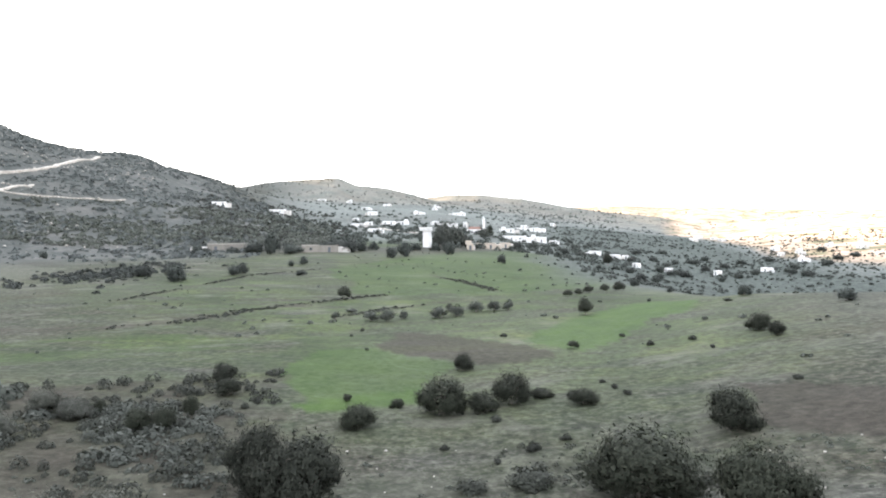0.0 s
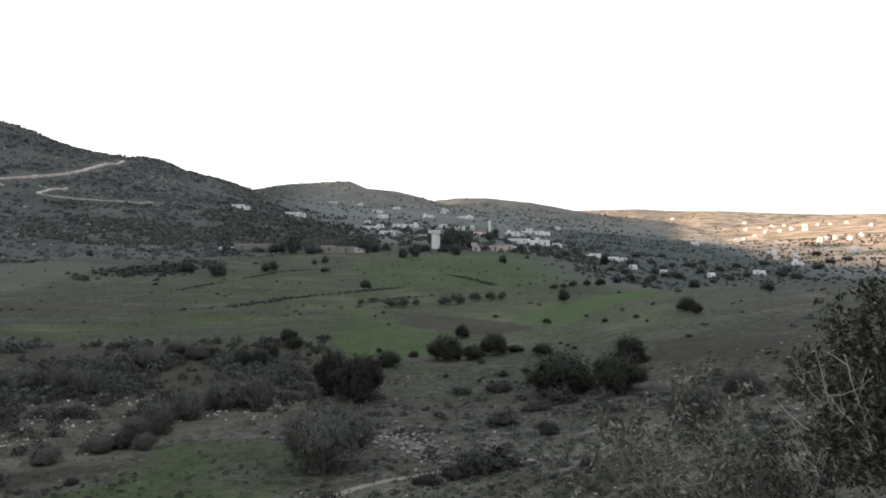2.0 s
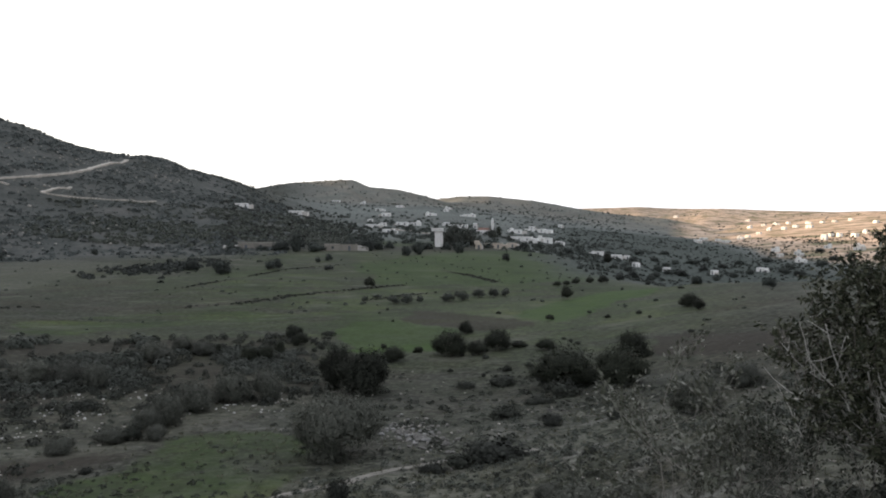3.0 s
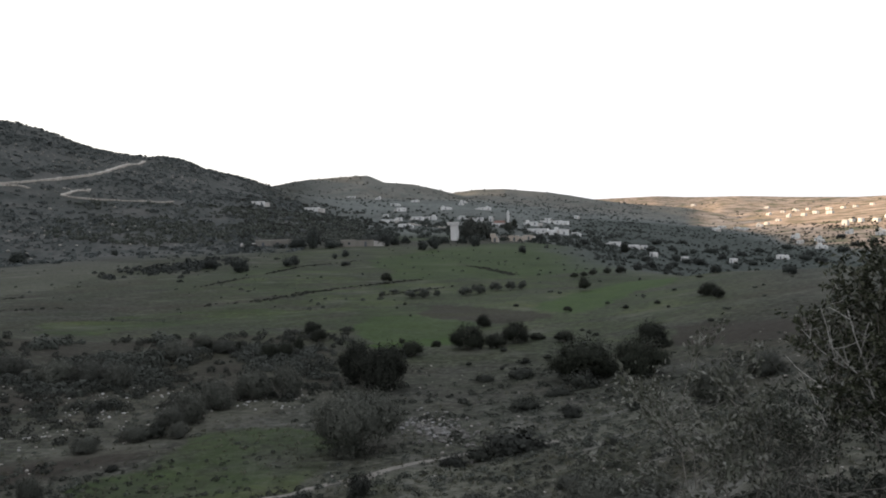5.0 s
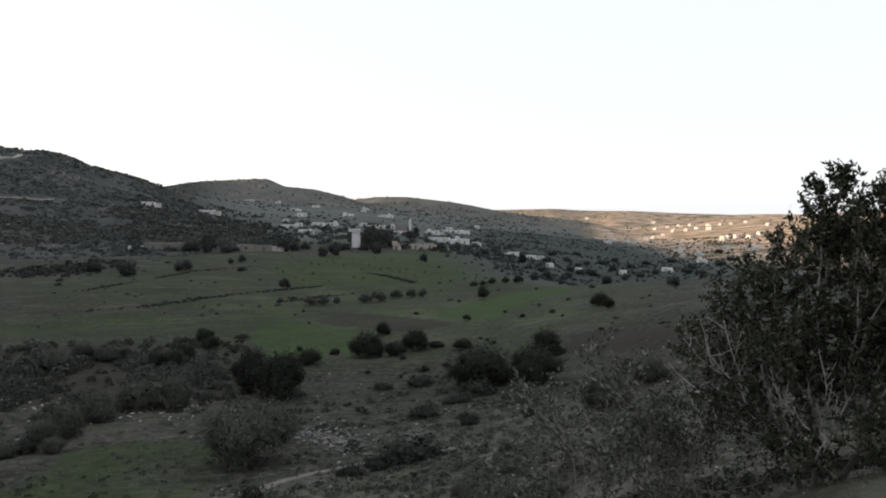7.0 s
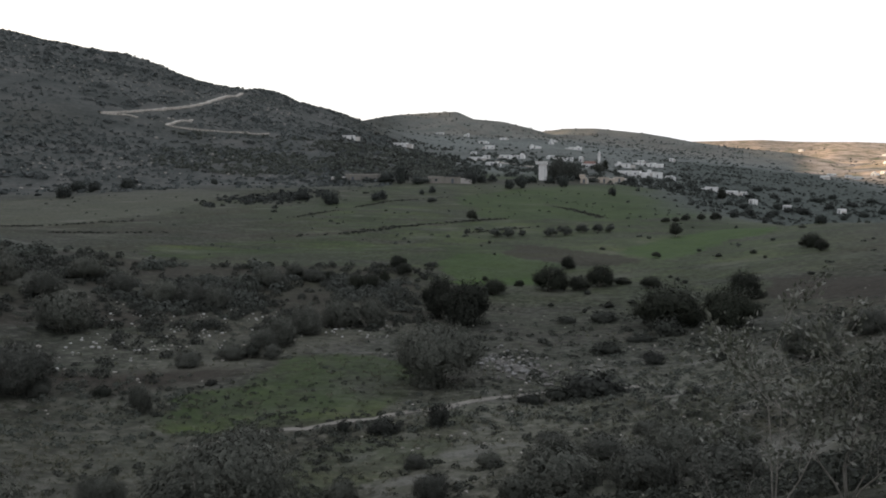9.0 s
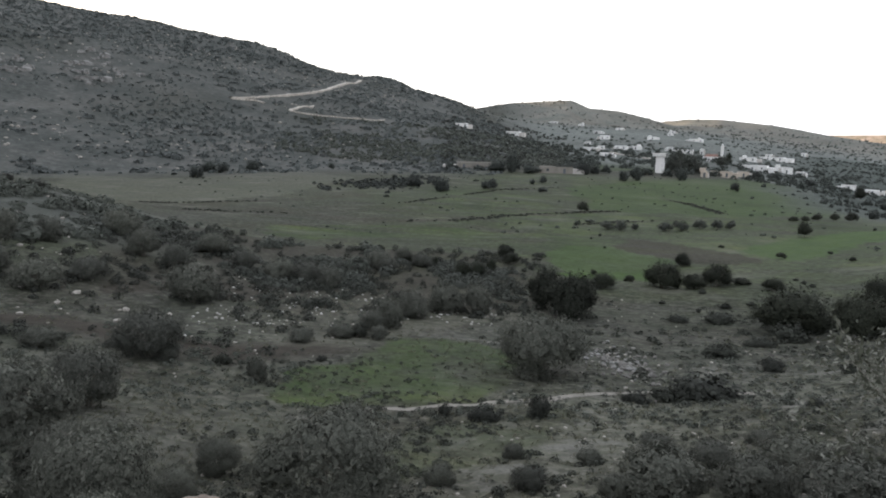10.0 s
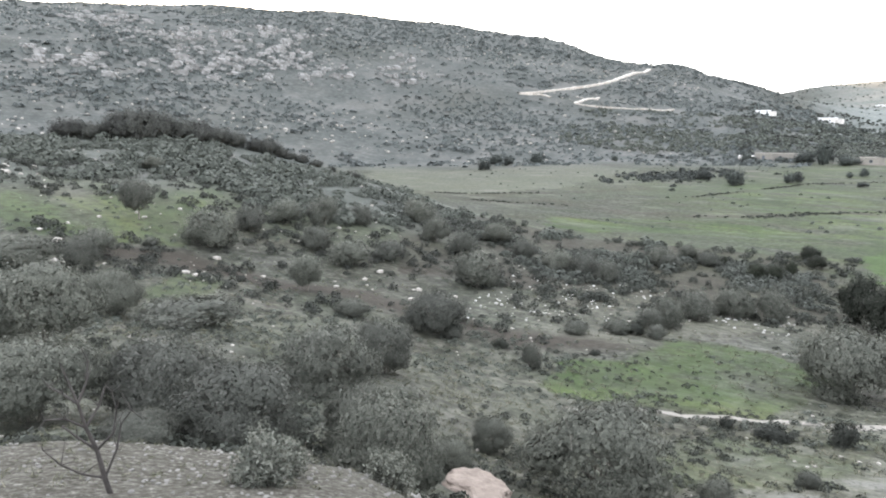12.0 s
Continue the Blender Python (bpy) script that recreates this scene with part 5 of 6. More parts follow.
def mosque(x, y):
    ob = thing("mosque", "whitewashed mosque with a red tiled roof and a square minaret", "mosque", at=pose(x, y, ground_z(x, y), 0, 0, -3))
    w, d, h = 14.5, 10.0, 3.6
    openings = [(-w / 2 + w * (k + 0.5) / 5, 1.1, 0.0 if k == 2 else 1.1, 2.4) for k in range(5)]
    part("front_wall", front_wall(w, d, h, openings), WHITEWASH, ob)
    part("wall", rear_walls(w, d, h), WHITEWASH, ob)
    for k, (ox, ow, sill, head) in enumerate(openings):
        if k == 2:
            o = part("door", DOOR, DARK_WOOD, ob)
            o.matrix_basis = Matrix.Translation((ox, -d / 2 + 0.14, 0)) @ Matrix.Diagonal((1.08, 0.06, 2.38, 1))
        else:
            o = part("window", WINDOW, DARK_WOOD, ob)
            o.matrix_basis = Matrix.Translation((ox, -d / 2 + 0.12, sill)) @ Matrix.Diagonal((1.08, 0.08, 1.28, 1))
            part("pane", PANE, GLASS, o).matrix_basis = Matrix.Translation((0, 0, 0.06)) @ Matrix.Diagonal((0.84, 0.2, 0.86, 1))
    bm = bmesh.new()
    corners = [bm.verts.new(c) for c in ((-6.2, -4.4, h), (4.2, -4.4, h), (4.2, 4.4, h), (-6.2, 4.4, h), (-4.6, 0, h + 1.9), (2.6, 0, h + 1.9))]
    for f in ((0, 1, 5, 4), (1, 2, 5), (2, 3, 4, 5), (3, 0, 4), (3, 2, 1, 0)):
        bm.faces.new([corners[i] for i in f])
    part("roof", bm, RED_TILE, ob, "red tiled hip roof")
    bm = bmesh.new()
    box(bm, -7.3, 7.3, -5.05, 5.05, h - 0.25, h - 0.003, 0.03)
    part("cornice", bm, WHITEWASH, ob)
    tower = new("minaret")
    tower.parent = ob
    tower.matrix_basis = Matrix.Translation((5.6, 2.2, 0))
    bm = bmesh.new()
    box(bm, -1.05, 1.05, -1.05, 1.05, 0, 10.6, 0.06)
    part("shaft", bm, WHITEWASH, tower)
    bm = bmesh.new()
    box(bm, -1.25, 1.25, -1.25, 1.25, 10.61, 10.95, 0.04)
    for a in range(4):
        for k in range(3):
            u = -0.95 + 0.95 * k
            px, py = ((u, -1.15), (1.15, u), (u, 1.15), (-1.15, u))[a]
            box(bm, px - 0.12, px + 0.12, py - 0.1, py + 0.1, 10.95, 11.4)
    part("gallery", bm, WHITEWASH, tower)
    bm = bmesh.new()
    box(bm, -0.5, 0.5, -0.5, 0.5, 10.96, 12.4, 0.04)
    bmesh.ops.create_uvsphere(bm, u_segments=12, v_segments=8, radius=0.55, matrix=Matrix.Translation((0, 0, 12.4)))
    bmesh.ops.create_cone(bm, cap_ends=True, segments=8, radius1=0.07, radius2=0.02, depth=1.0, matrix=Matrix.Translation((0, 0, 13.3)))
    part("lantern", bm, WHITEWASH, tower)


water_tower(-8.6, 355.7)
mosque(23.9, 536.7)

# ---- trees and bushes that stand apart ----
rng = np.random.default_rng(19)
for x, y, w, h in SLOPE_BUSHES + [(13.2, 37.1, 2.6, 2.3), (18.2, 42.8, 2.3, 1.8)]:
    plant(rng, FINE, x, y, w * 1.1, h * 0.93, "wild_olive_bush", "big grey-green wild olive bush on the dry slope", "wild olives on the slope")
for x, y, w, h in NEAR_BUSHES:
    plant(rng, FINEST, x, y, w, h * 1.05, "wild_olive_bush", "rounded grey-green wild olive below the bank", "wild olives below the bank")
for x, y, w, h in NEAR_SHRUBS:
    plant(rng, MEDIUM, x, y, w, h, "grey_shrub", "low grey-green shrub on the near slope", "shrubs on the near slope", 0.12)
for x, y, w, h in GULLY_TREES:
    plant(rng, MEDIUM_DARK, x, y, w * 1.15, h, "wild_olive_tree", "dark rounded wild olive beside the stony pasture", "olives by the pasture")
for x, y, w, h in GULLY_BUSHES:
    plant(rng, MEDIUM, x, y, w, h, "grey_shrub", "grey-green shrub beside the stony gully", "shrubs by the gully")
for x, y, w, h in SPUR_TREES:
    plant(rng, GREY_OLIVES if h > 0.9 * w else MEDIUM, x, y, w, h, "wild_olive_tree", "grey-green wild olive on the grassy spur", "wild olives on the spur")
for x, y, w, h in CREST_TREES:
    plant(rng, CREST, x, y, w * 0.86, h * 0.86, "wild_olive_tree", "dark wild olive on the crest of the spur", "wild olives on the spur crest", 0.08)
for x, y, w, h in FIELD_TREES:
    row = -19 < x < 12 and y < 144
    plant(rng, FIELD_OLIVES if row else OLIVES, x, y, w, h * (1.0 if row else 1.22), "olive_tree",
          "low grey olive in a ragged row across the field" if row else "small dark olive tree standing in the green field", "olives in the field")
for x, y, w, h in LOW_SHRUBS + TRACK_SHRUBS:
    plant(rng, LOW, x, y, w, h * 0.8, "low_shrub", "low dark shrub in the dry grass", "low shrubs")
for x, y, w, h in VILLAGE_EDGE + RIDGE_BUSHES:
    plant(rng, COARSE, x, y, w, h, "evergreen_tree", "dark evergreen tree at the edge of the fields", "trees at the field edge")
for x, y, w, h in VALLEY_TREES + VALLEY_TREES_EAST:
    plant(rng, COARSE, x, y, w * 0.72, h * 0.66, "valley_tree", "dark tree among the bushes in the valley", "trees in the valley")
# the tall grove beside the water tower and the cypress by the mosque
for x, y, w, h in [(-2.0, 372, 8, 9), (3.5, 375, 9, 10), (8.0, 380, 8, 8.5), (1.0, 382, 8, 10.5), (27.5, 500, 7, 6.5)]:
    plant(rng, COARSE_PALE, x, y, w, h, "grove_tree", "tall brown-green tree in the grove by the water tower", "grove by the tower")
CYPRESS = [plant_prototype("tree", 71, 900, 0.16, DARK_LEAF, 2.6, 0.1, 1, 0.06, 9)]
plant(rng, CYPRESS, 33.0, 515.0, 3.2, 9.5, "cypress_tree", "slim dark cypress beside the mosque", "cypress")

# ---- scrub, tufts and stones as stuff ----
rng = np.random.default_rng(23)


def off_roads(x, y):
    k = np.minimum.reduce([near_line(x, y, line) for line in (HILL_ROAD, HILL_ROAD_LOW, HILL_ZIGZAG)]) > 7.0
    return x[k], y[k]


def kept(x, y, size, floor, seed, gain=1.0):
    """Leaves places out where a patchy noise is low."""
    k = gain * rough_noise(x, y, size, 3, seed) + rng.uniform(-0.5, 0.5, len(x)) > floor
    return x[k], y[k]


x, y = off_roads(*kept(*spread(rng, 32000, 14, 82, 285, 760), 55, -0.2, 60, 1.5))
scatter_bushes("hill_scrub", rng, x, y, rng.uniform(0.9, 1.9, len(x)) ** 1.7, 8, 0.5, HAZED_HILL_LEAF, "dense scrub covering the hillside, leaf colour greyed for haze", 0.34)
x, y = kept(*spread(rng, 4300, 24, 82, 72, 122), 9, -0.12, 61, 1.5)
k = (np.degrees(np.arctan2(-x, y)) + rng.uniform(-8, 8, len(x)) > 50) | (rough_noise(x, y, 7, 3, 85) > 0.22)
x, y = x[k], y[k]
k = np.degrees(np.arctan2(-x, y)) + rng.uniform(-6, 6, len(x)) > 40 - (np.hypot(x, y) < 100) * 18
k &= ~inside_polygon(x, y, SPUR_PASTURE)
scatter_bushes("spur_scrub", rng, x[k], y[k], rng.uniform(0.75, 1.75, k.sum()) ** 2.2, 84, 0.13, SPUR_LEAF, "grey-green waist-high scrub on the spur", 0.5)
x, y = kept(*spread(rng, 900, 10, 44, 54, 98), 7, 0.08, 88)
scatter_bushes("gully_scrub", rng, x, y, rng.uniform(0.75, 1.3, len(x)) ** 2.2, 110, 0.11, SCRUB_LEAF, "dark scrub along the stony gully")
x, y = off_roads(*kept(*spread(rng, 2300, 14, 82, 290, 760), 60, 0.1, 89))
scatter_bushes("hill_thickets", rng, x, y, rng.uniform(2.5, 7, len(x)), 26, 0.26, HAZED_HILL_LEAF, "low dark thickets on the hillside", 0.35)
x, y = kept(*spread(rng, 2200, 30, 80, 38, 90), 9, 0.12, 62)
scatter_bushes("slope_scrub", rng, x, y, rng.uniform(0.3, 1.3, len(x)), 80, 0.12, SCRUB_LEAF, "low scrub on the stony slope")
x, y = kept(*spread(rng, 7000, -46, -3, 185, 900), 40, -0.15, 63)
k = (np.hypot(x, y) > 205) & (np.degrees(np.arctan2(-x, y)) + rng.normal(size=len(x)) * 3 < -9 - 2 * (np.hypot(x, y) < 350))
scatter_bushes("valley_scrub", rng, x[k], y[k], rng.uniform(0.9, 3.0, k.sum()), 25, 0.29, HAZED_FAR_LEAF, "dark bushes and hedges filling the valley")
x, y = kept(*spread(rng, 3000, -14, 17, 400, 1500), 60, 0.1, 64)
scatter_bushes("village_scrub", rng, x, y, rng.uniform(1.4, 4.2, len(x)), 26, 0.28, HAZED_FAR_LEAF, "hedges and bushes between the village houses")
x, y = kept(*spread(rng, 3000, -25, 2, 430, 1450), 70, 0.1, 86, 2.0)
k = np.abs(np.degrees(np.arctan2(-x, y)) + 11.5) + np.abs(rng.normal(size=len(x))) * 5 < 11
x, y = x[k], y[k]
scatter_bushes("ridge_slope_scrub", rng, x, y, rng.uniform(1.4, 3.4, len(x)), 16, 0.36, HAZED_HILL_LEAF, "scrub on the ridge slope beyond the village, greyed for haze", 0.4)
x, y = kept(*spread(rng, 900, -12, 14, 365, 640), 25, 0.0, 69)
scatter_bushes("village_trees", rng, x, y, rng.uniform(2.0, 6.0, len(x)), 50, 0.2, HAZED_FAR_LEAF, "garden trees and hedges round the village houses", 0.8)
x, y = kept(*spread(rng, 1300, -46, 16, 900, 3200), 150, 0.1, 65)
scatter_bushes("ridge_scrub", rng, x, y, rng.uniform(2.5, 7, len(x)), 20, 0.3, HAZED_HILL_LEAF, "dark patches of scrub on the far ridges")
x, y = kept(*spread(rng, 2000, -44, 40, 60, 330), 26, 0.25, 66)
k = ~(inside_polygon(x, y, BRIGHT_FIELD) | inside_polygon(x, y, DARK_FIELD) | inside_polygon(x, y, PLOUGHED_FIELD))
x, y = x[k], y[k]
scatter_bushes("pasture_tussocks", rng, x, y, rng.uniform(0.5, 1.15, len(x)) ** 1.8, 24, 0.28, SPUR_LEAF, "scattered dark tussocks in the pasture", 0.5)
x = np.array([p[0] for p in HILL_FOOT])
y = np.array([p[1] for p in HILL_FOOT])
x, y = rng.uniform(x.min(), x.max(), 2600), rng.uniform(y.min(), y.max(), 2600)
k = inside_polygon(x, y, HILL_FOOT)
x, y = kept(x[k], y[k], 25, 0.0, 90)
scatter_bushes("hill_foot_scrub", rng, x, y, rng.uniform(1.2, 2.1, len(x)) ** 1.8, 26, 0.26, SCRUB_LEAF, "dark thickets at the foot of the hill by the village")
x, y = rng.uniform(-75, -12, 2400), rng.uniform(50, 85, 2400)
k = inside_polygon(x, y, GULLY_THICKET)
x, y = kept(x[k], y[k], 5, 0.05, 91, 2.2)
scatter_bushes("gully_thicket", rng, x, y, rng.uniform(0.7, 1.5, len(x)) ** 1.9, 90, 0.115, SPUR_LEAF, "dense low dark scrub over the stony gully", 0.5)
x, y = rng.uniform(-248, -54, 5200), rng.uniform(310, 592, 5200)
k = inside_polygon(x, y, HILL_THICKET)
x, y = off_roads(*kept(x[k], y[k], 38, -0.05, 92, 1.6))
scatter_bushes("hill_foot_thicket", rng, x, y, rng.uniform(1.2, 2.1, len(x)) ** 2.0, 26, 0.26, SPUR_LEAF, "dark evergreen thickets on the lower hillside", 0.55)
x, y = rng.normal(size=210) * 7.5 - 91, rng.normal(size=210) * 15 + 212
scatter_bushes("field_thicket", rng, x, y, rng.uniform(0.9, 1.8, len(x)) ** 1.9, 34, 0.24, HAZED_FAR_LEAF, "low hazy thicket in the upper field", 0.55)
az = rng.uniform(14, 76, 260)
r = np.interp(az, [14, 17, 22, 30, 76], [800, 770, 735, 715, 735]) + rng.normal(size=260) * 8
x, y = kept(-r * np.sin(np.radians(az)), r * np.cos(np.radians(az)), 40, 0.0, 93, 1.5)
scatter_bushes("crest_bushes", rng, x, y, rng.uniform(1.1, 2.0, len(x)) ** 2.0, 30, 0.24, HAZED_FAR_LEAF, "dark bushes along the crest of the hill", 0.6)
# dark banks between the fields
for n, line in enumerate((BANK_ONE, BANK_TWO, BANK_THREE, BANK_FOUR, BANK_FIVE, BANK_SIX)):
    px, py = [], []
    for (x0, y0), (x1, y1) in zip(line, line[1:]):
        length = math.hypot(x1 - x0, y1 - y0)
        t = rng.uniform(0, 1, int(length * 4.0))
        px.append(x0 + (x1 - x0) * t + rng.normal(size=len(t)) * 0.7)
        py.append(y0 + (y1 - y0) * t + rng.normal(size=len(t)) * 0.9)
    px, py = kept(np.concatenate(px), np.concatenate(py), 14, 0.0, 70 + n, 2.0)
    scatter_bushes("bank_growth", rng, px, py, rng.uniform(0.35, 0.95, len(px)), 18, 0.3, SCRUB_LEAF, "dark overgrown bank between two fields", 0.35)
# tussocks and dry grass close to the viewpoint
x, y = kept(*spread(rng, 7400, -44, 80, 26, 70, False), 5, 0.0, 67)
k = ~inside_polygon(x, y, NEAR_GREEN) & (near_line(x, y, GULLY_EDGE) > 2.5) | (rng.uniform(0, 1, len(x)) < 0.12)
x, y = x[k], y[k]
scatter_bushes("slope_tussocks", rng, x, y, rng.uniform(0.32, 0.8, len(x)) ** 1.7, 40, 0.14, SPUR_LEAF, "small grey-green tussocks on the slope", 0.45, 0.7)
x, y = kept(*spread(rng, 8200, -44, 80, 9.5, 38, False), 4, 0.0, 87, 1.6)
scatter_bushes("near_tussocks", rng, x, y, rng.uniform(0.3, 0.68, len(x)) ** 1.8, 36, 0.16, SCRUB_LEAF, "small grey-green tussocks close to the viewpoint", 0.6, 0.5)
x, y = kept(*spread(rng, 1500, -40, 16, 24, 72), 6, 0.15, 94, 1.8)
k = ~inside_polygon(x, y, NEAR_GREEN) & (near_line(x, y, NEAR_TRACK) > 0.8)
x, y = x[k], y[k]
scatter_bushes("dark_tussocks", rng, x, y, rng.uniform(0.45, 1.05, len(x)) ** 1.8, 46, 0.15, SCRUB_LEAF, "low dark cushions of scrub on the dry slope", 0.42)
x, y = kept(*spread(rng, 19000, -44, 80, 5.0, 60, False), 3, -0.1, 68)
k = (np.hypot(x, y) > 9.0) | (np.degrees(np.arctan2(-x, y)) < 44) | (rng.uniform(0, 1, len(x)) < 0.5)
x, y = x[k], y[k]
scatter_bushes("grass_tufts", rng, x, y, rng.uniform(0.1, 0.3, len(x)) * np.clip(np.hypot(x, y) / 22, 0.35, 1.2), 10, 0.6, DRY_GRASS, "short dry and green grass tufts", 0.6, 0.14, False)


def stone_shape(seed, rough=0.28):
    bm = bmesh.new()
    bmesh.ops.create_icosphere(bm, subdivisions=1, radius=0.5)
    r = random.Random(seed)
    for v in bm.verts:
        v.co *= 1 + r.uniform(-rough, rough)
        v.co.z *= 0.72
    v = np.array([v.co[:] for v in bm.verts])
    f = np.array([[v.index for v in face.verts] for face in bm.faces])
    bm.free()
    return v, f


def scatter_stones(name, x, y, size, mat, label, sink=0.25, rough=0.28):
    shapes = [stone_shape(s, rough) for s in range(5)]
    z = ground_height(x, y)
    V, F, base = [], [], 0
    for k in range(len(x)):
        v, f = shapes[k % 5]
        a = rng.uniform(0, 6.28)
        c, s = math.cos(a), math.sin(a)
        q = v * size[k] * rng.uniform(0.7, 1.3, 3)
        q = np.stack([q[:, 0] * c - q[:, 1] * s + x[k], q[:, 0] * s + q[:, 1] * c + y[k], q[:, 2] + z[k] + size[k] * (0.36 - sink)], 1)
        V.append(q)
        F.append(f + base)
        base += len(v)
    return tagged(new(name, mesh_of(name, np.concatenate(V), np.concatenate(F), mat)), label, "stones", kind="stuff")



def crag_shape(seed):
    """A blocky rock with a steep broken face."""
    r = random.Random(seed)
    bm = bmesh.new()
    bmesh.ops.create_cube(bm, size=1.0)
    bmesh.ops.subdivide_edges(bm, edges=bm.edges[:], cuts=2, use_grid_fill=True)
    for v in bm.verts:
        v.co += Vector([r.uniform(-0.13, 0.13) for _ in range(3)])
        v.co.z -= 0.25 * abs(v.co.x) + 0.12 * r.random()
    v = np.array([v.co[:] for v in bm.verts])
    f = np.array([[v.index for v in face.verts] for face in bm.faces])
    bm.free()
    return v, f


def rock_faces():
    """Broken pale rock faces in clusters along the upper hill."""
    rng = np.random.default_rng(80)
    shapes = [crag_shape(s) for s in range(7)]
    V, F, base = [], [], 0
    for cx, cy in CRAGS:
        for k in range(40):
            along, up = rng.normal() * 15, rng.normal() * 12
            out = np.array([cx, cy]) / math.hypot(cx, cy)
            px, py = np.array([cx, cy]) + out * up * 1.2 + np.array([out[1], -out[0]]) * along
            size = float(rng.uniform(1.0, 2.0)) ** 2.1 * np.array([rng.uniform(0.8, 2.0), rng.uniform(0.7, 1.3), rng.uniform(0.6, 1.15)])
            v, f = shapes[int(rng.integers(7))]
            a = math.atan2(out[0], -out[1]) + rng.uniform(-0.6, 0.6)
            q = v * size
            q = np.stack([q[:, 0] * math.cos(a) - q[:, 1] * math.sin(a) + px, q[:, 0] * math.sin(a) + q[:, 1] * math.cos(a) + py, q[:, 2] + ground_z(px, py) + 0.25 * size[2]], 1)
            V.append(q)
            F.append(f + base)
            base += len(v)
    return tagged(new("rock_outcrops", mesh_of("rock_outcrops", np.concatenate(V), np.concatenate(F), OUTCROP_ROCK)), "broken pale limestone rock faces high on the hill", "rocks", kind="stuff")


rock_faces()
x, y = kept(*spread(rng, 3000, 22, 82, 320, 720), 60, 0.1, 81, 1.5)
scatter_stones("hill_rocks", x, y, rng.uniform(0.75, 1.45, len(x)) ** 2, LIMESTONE, "scattered pale rocks among the hill scrub")
x, y = kept(*spread(rng, 4200, 14, 48, 32, 84), 5, 0.1, 84)
k = inside_polygon(x, y, STONY_GULLY) & (rng.uniform(0, 1, len(x)) < 0.5)
scatter_stones("gully_stones", x[k], y[k], rng.uniform(0.2, 0.48, k.sum()) ** 1.7, WHITE_STONE, "pale stones strewn over the gully slope")
x, y = kept(*spread(rng, 2900, -44, 80, 5, 75, False), 8, 0.1, 82)
k = ((np.hypot(x, y) > 9.5) | (np.degrees(np.arctan2(-x, y)) < 40)) & ~inside_polygon(x, y, NEAR_GREEN)
x, y = x[k], y[k]
scatter_stones("slope_stones", x, y, rng.uniform(0.04, 0.17, len(x)) * np.clip(np.hypot(x, y) / 24, 0.3, 1.5), LIMESTONE, "small pale stones on the slope")
x, y = kept(*spread(rng, 350, 40, 80, 45, 100), 10, 0.0, 83)
scatter_stones("spur_stones", x, y, rng.uniform(0.2, 0.7, len(x)), LIMESTONE, "pale stones among the spur scrub")
x, y = spread(rng, 900, 43, 84, 3.6, 9.0)
scatter_stones("bank_gravel", x, y, rng.uniform(0.09, 0.23, len(x)) ** 2, WEATHERED_ROCK, "loose gravel on the bare bank", 0.3)
x, y = spread(rng, 170, 43, 70, 8.0, 9.3)
scatter_stones("bank_rim_stones", x, y, rng.uniform(0.2, 0.62, len(x)) ** 1.6, WEATHERED_ROCK, "weathered rocks along the rim of the bank", 0.34, 0.4)

# ---- the near plants: an olive beside the viewpoint, saplings, a dead shrub ----


def grow(rng, start, way, length, radius, level, seg, tips, droop=0.0, fork=3, wander=0.22):
    """A branch in short pieces that forks into thinner ones; tips collects places for leaves."""
    p, d = np.array(start, float), np.array(way, float)
    d /= np.linalg.norm(d)
    steps = 4
    for k in range(steps):
        d = d + rng.normal(size=3) * wander + np.array([0, 0, -droop])
        d /= np.linalg.norm(d)
        q = p + d * length / steps
        seg.append((p, q, radius * (1 - 0.16 * k), radius * (1 - 0.16 * (k + 1))))
        if level <= 1:
            tips.append((q, d))
        if level > 0 and k >= 1:
            for _ in range(fork if k == steps - 1 else max(1, fork - 1)):
                e = d + rng.normal(size=3) * 0.6 + np.array([0, 0, 0.15])
                grow(rng, q, e, length * rng.uniform(0.45, 0.7), radius * 0.5, level - 1, seg, tips, droop, fork, wander)
        p = q


def leafy(rng, tips, leaf, per_tip, loose, mat, narrow=0.36):
    p = np.array([t[0] for t in tips])
    d = np.array([t[1] for t in tips])
    c = np.repeat(p, per_tip, 0) + rng.normal(size=(len(p) * per_tip, 3)) * loose
    v, f = leaf_quads(rng, c, leaf, np.repeat(d, per_tip, 0) * 0.8, narrow)
    return mesh_of("foliage", v, f, mat)


def bent(rng, a, b, ra, rb, steps=5, sag=0.1):
    """Tube pieces from a to b along a slightly crooked, upward curving line."""
    a, b = np.array(a, float), np.array(b, float)
    reach = np.linalg.norm(b - a)
    off = rng.normal(size=3) * sag * reach
    off[2] -= sag * reach
    u = np.linspace(0, 1, steps + 1)[:, None]
    p = a + (b - a) * u + off * (4 * u * (1 - u)) * 0.5 + rng.normal(size=(steps + 1, 3)) * 0.012 * reach * (u > 0) * (u < 1)
    r = np.linspace(ra, rb, steps + 1)
    return [(p[k], p[k + 1], r[k], r[k + 1]) for k in range(steps)], p


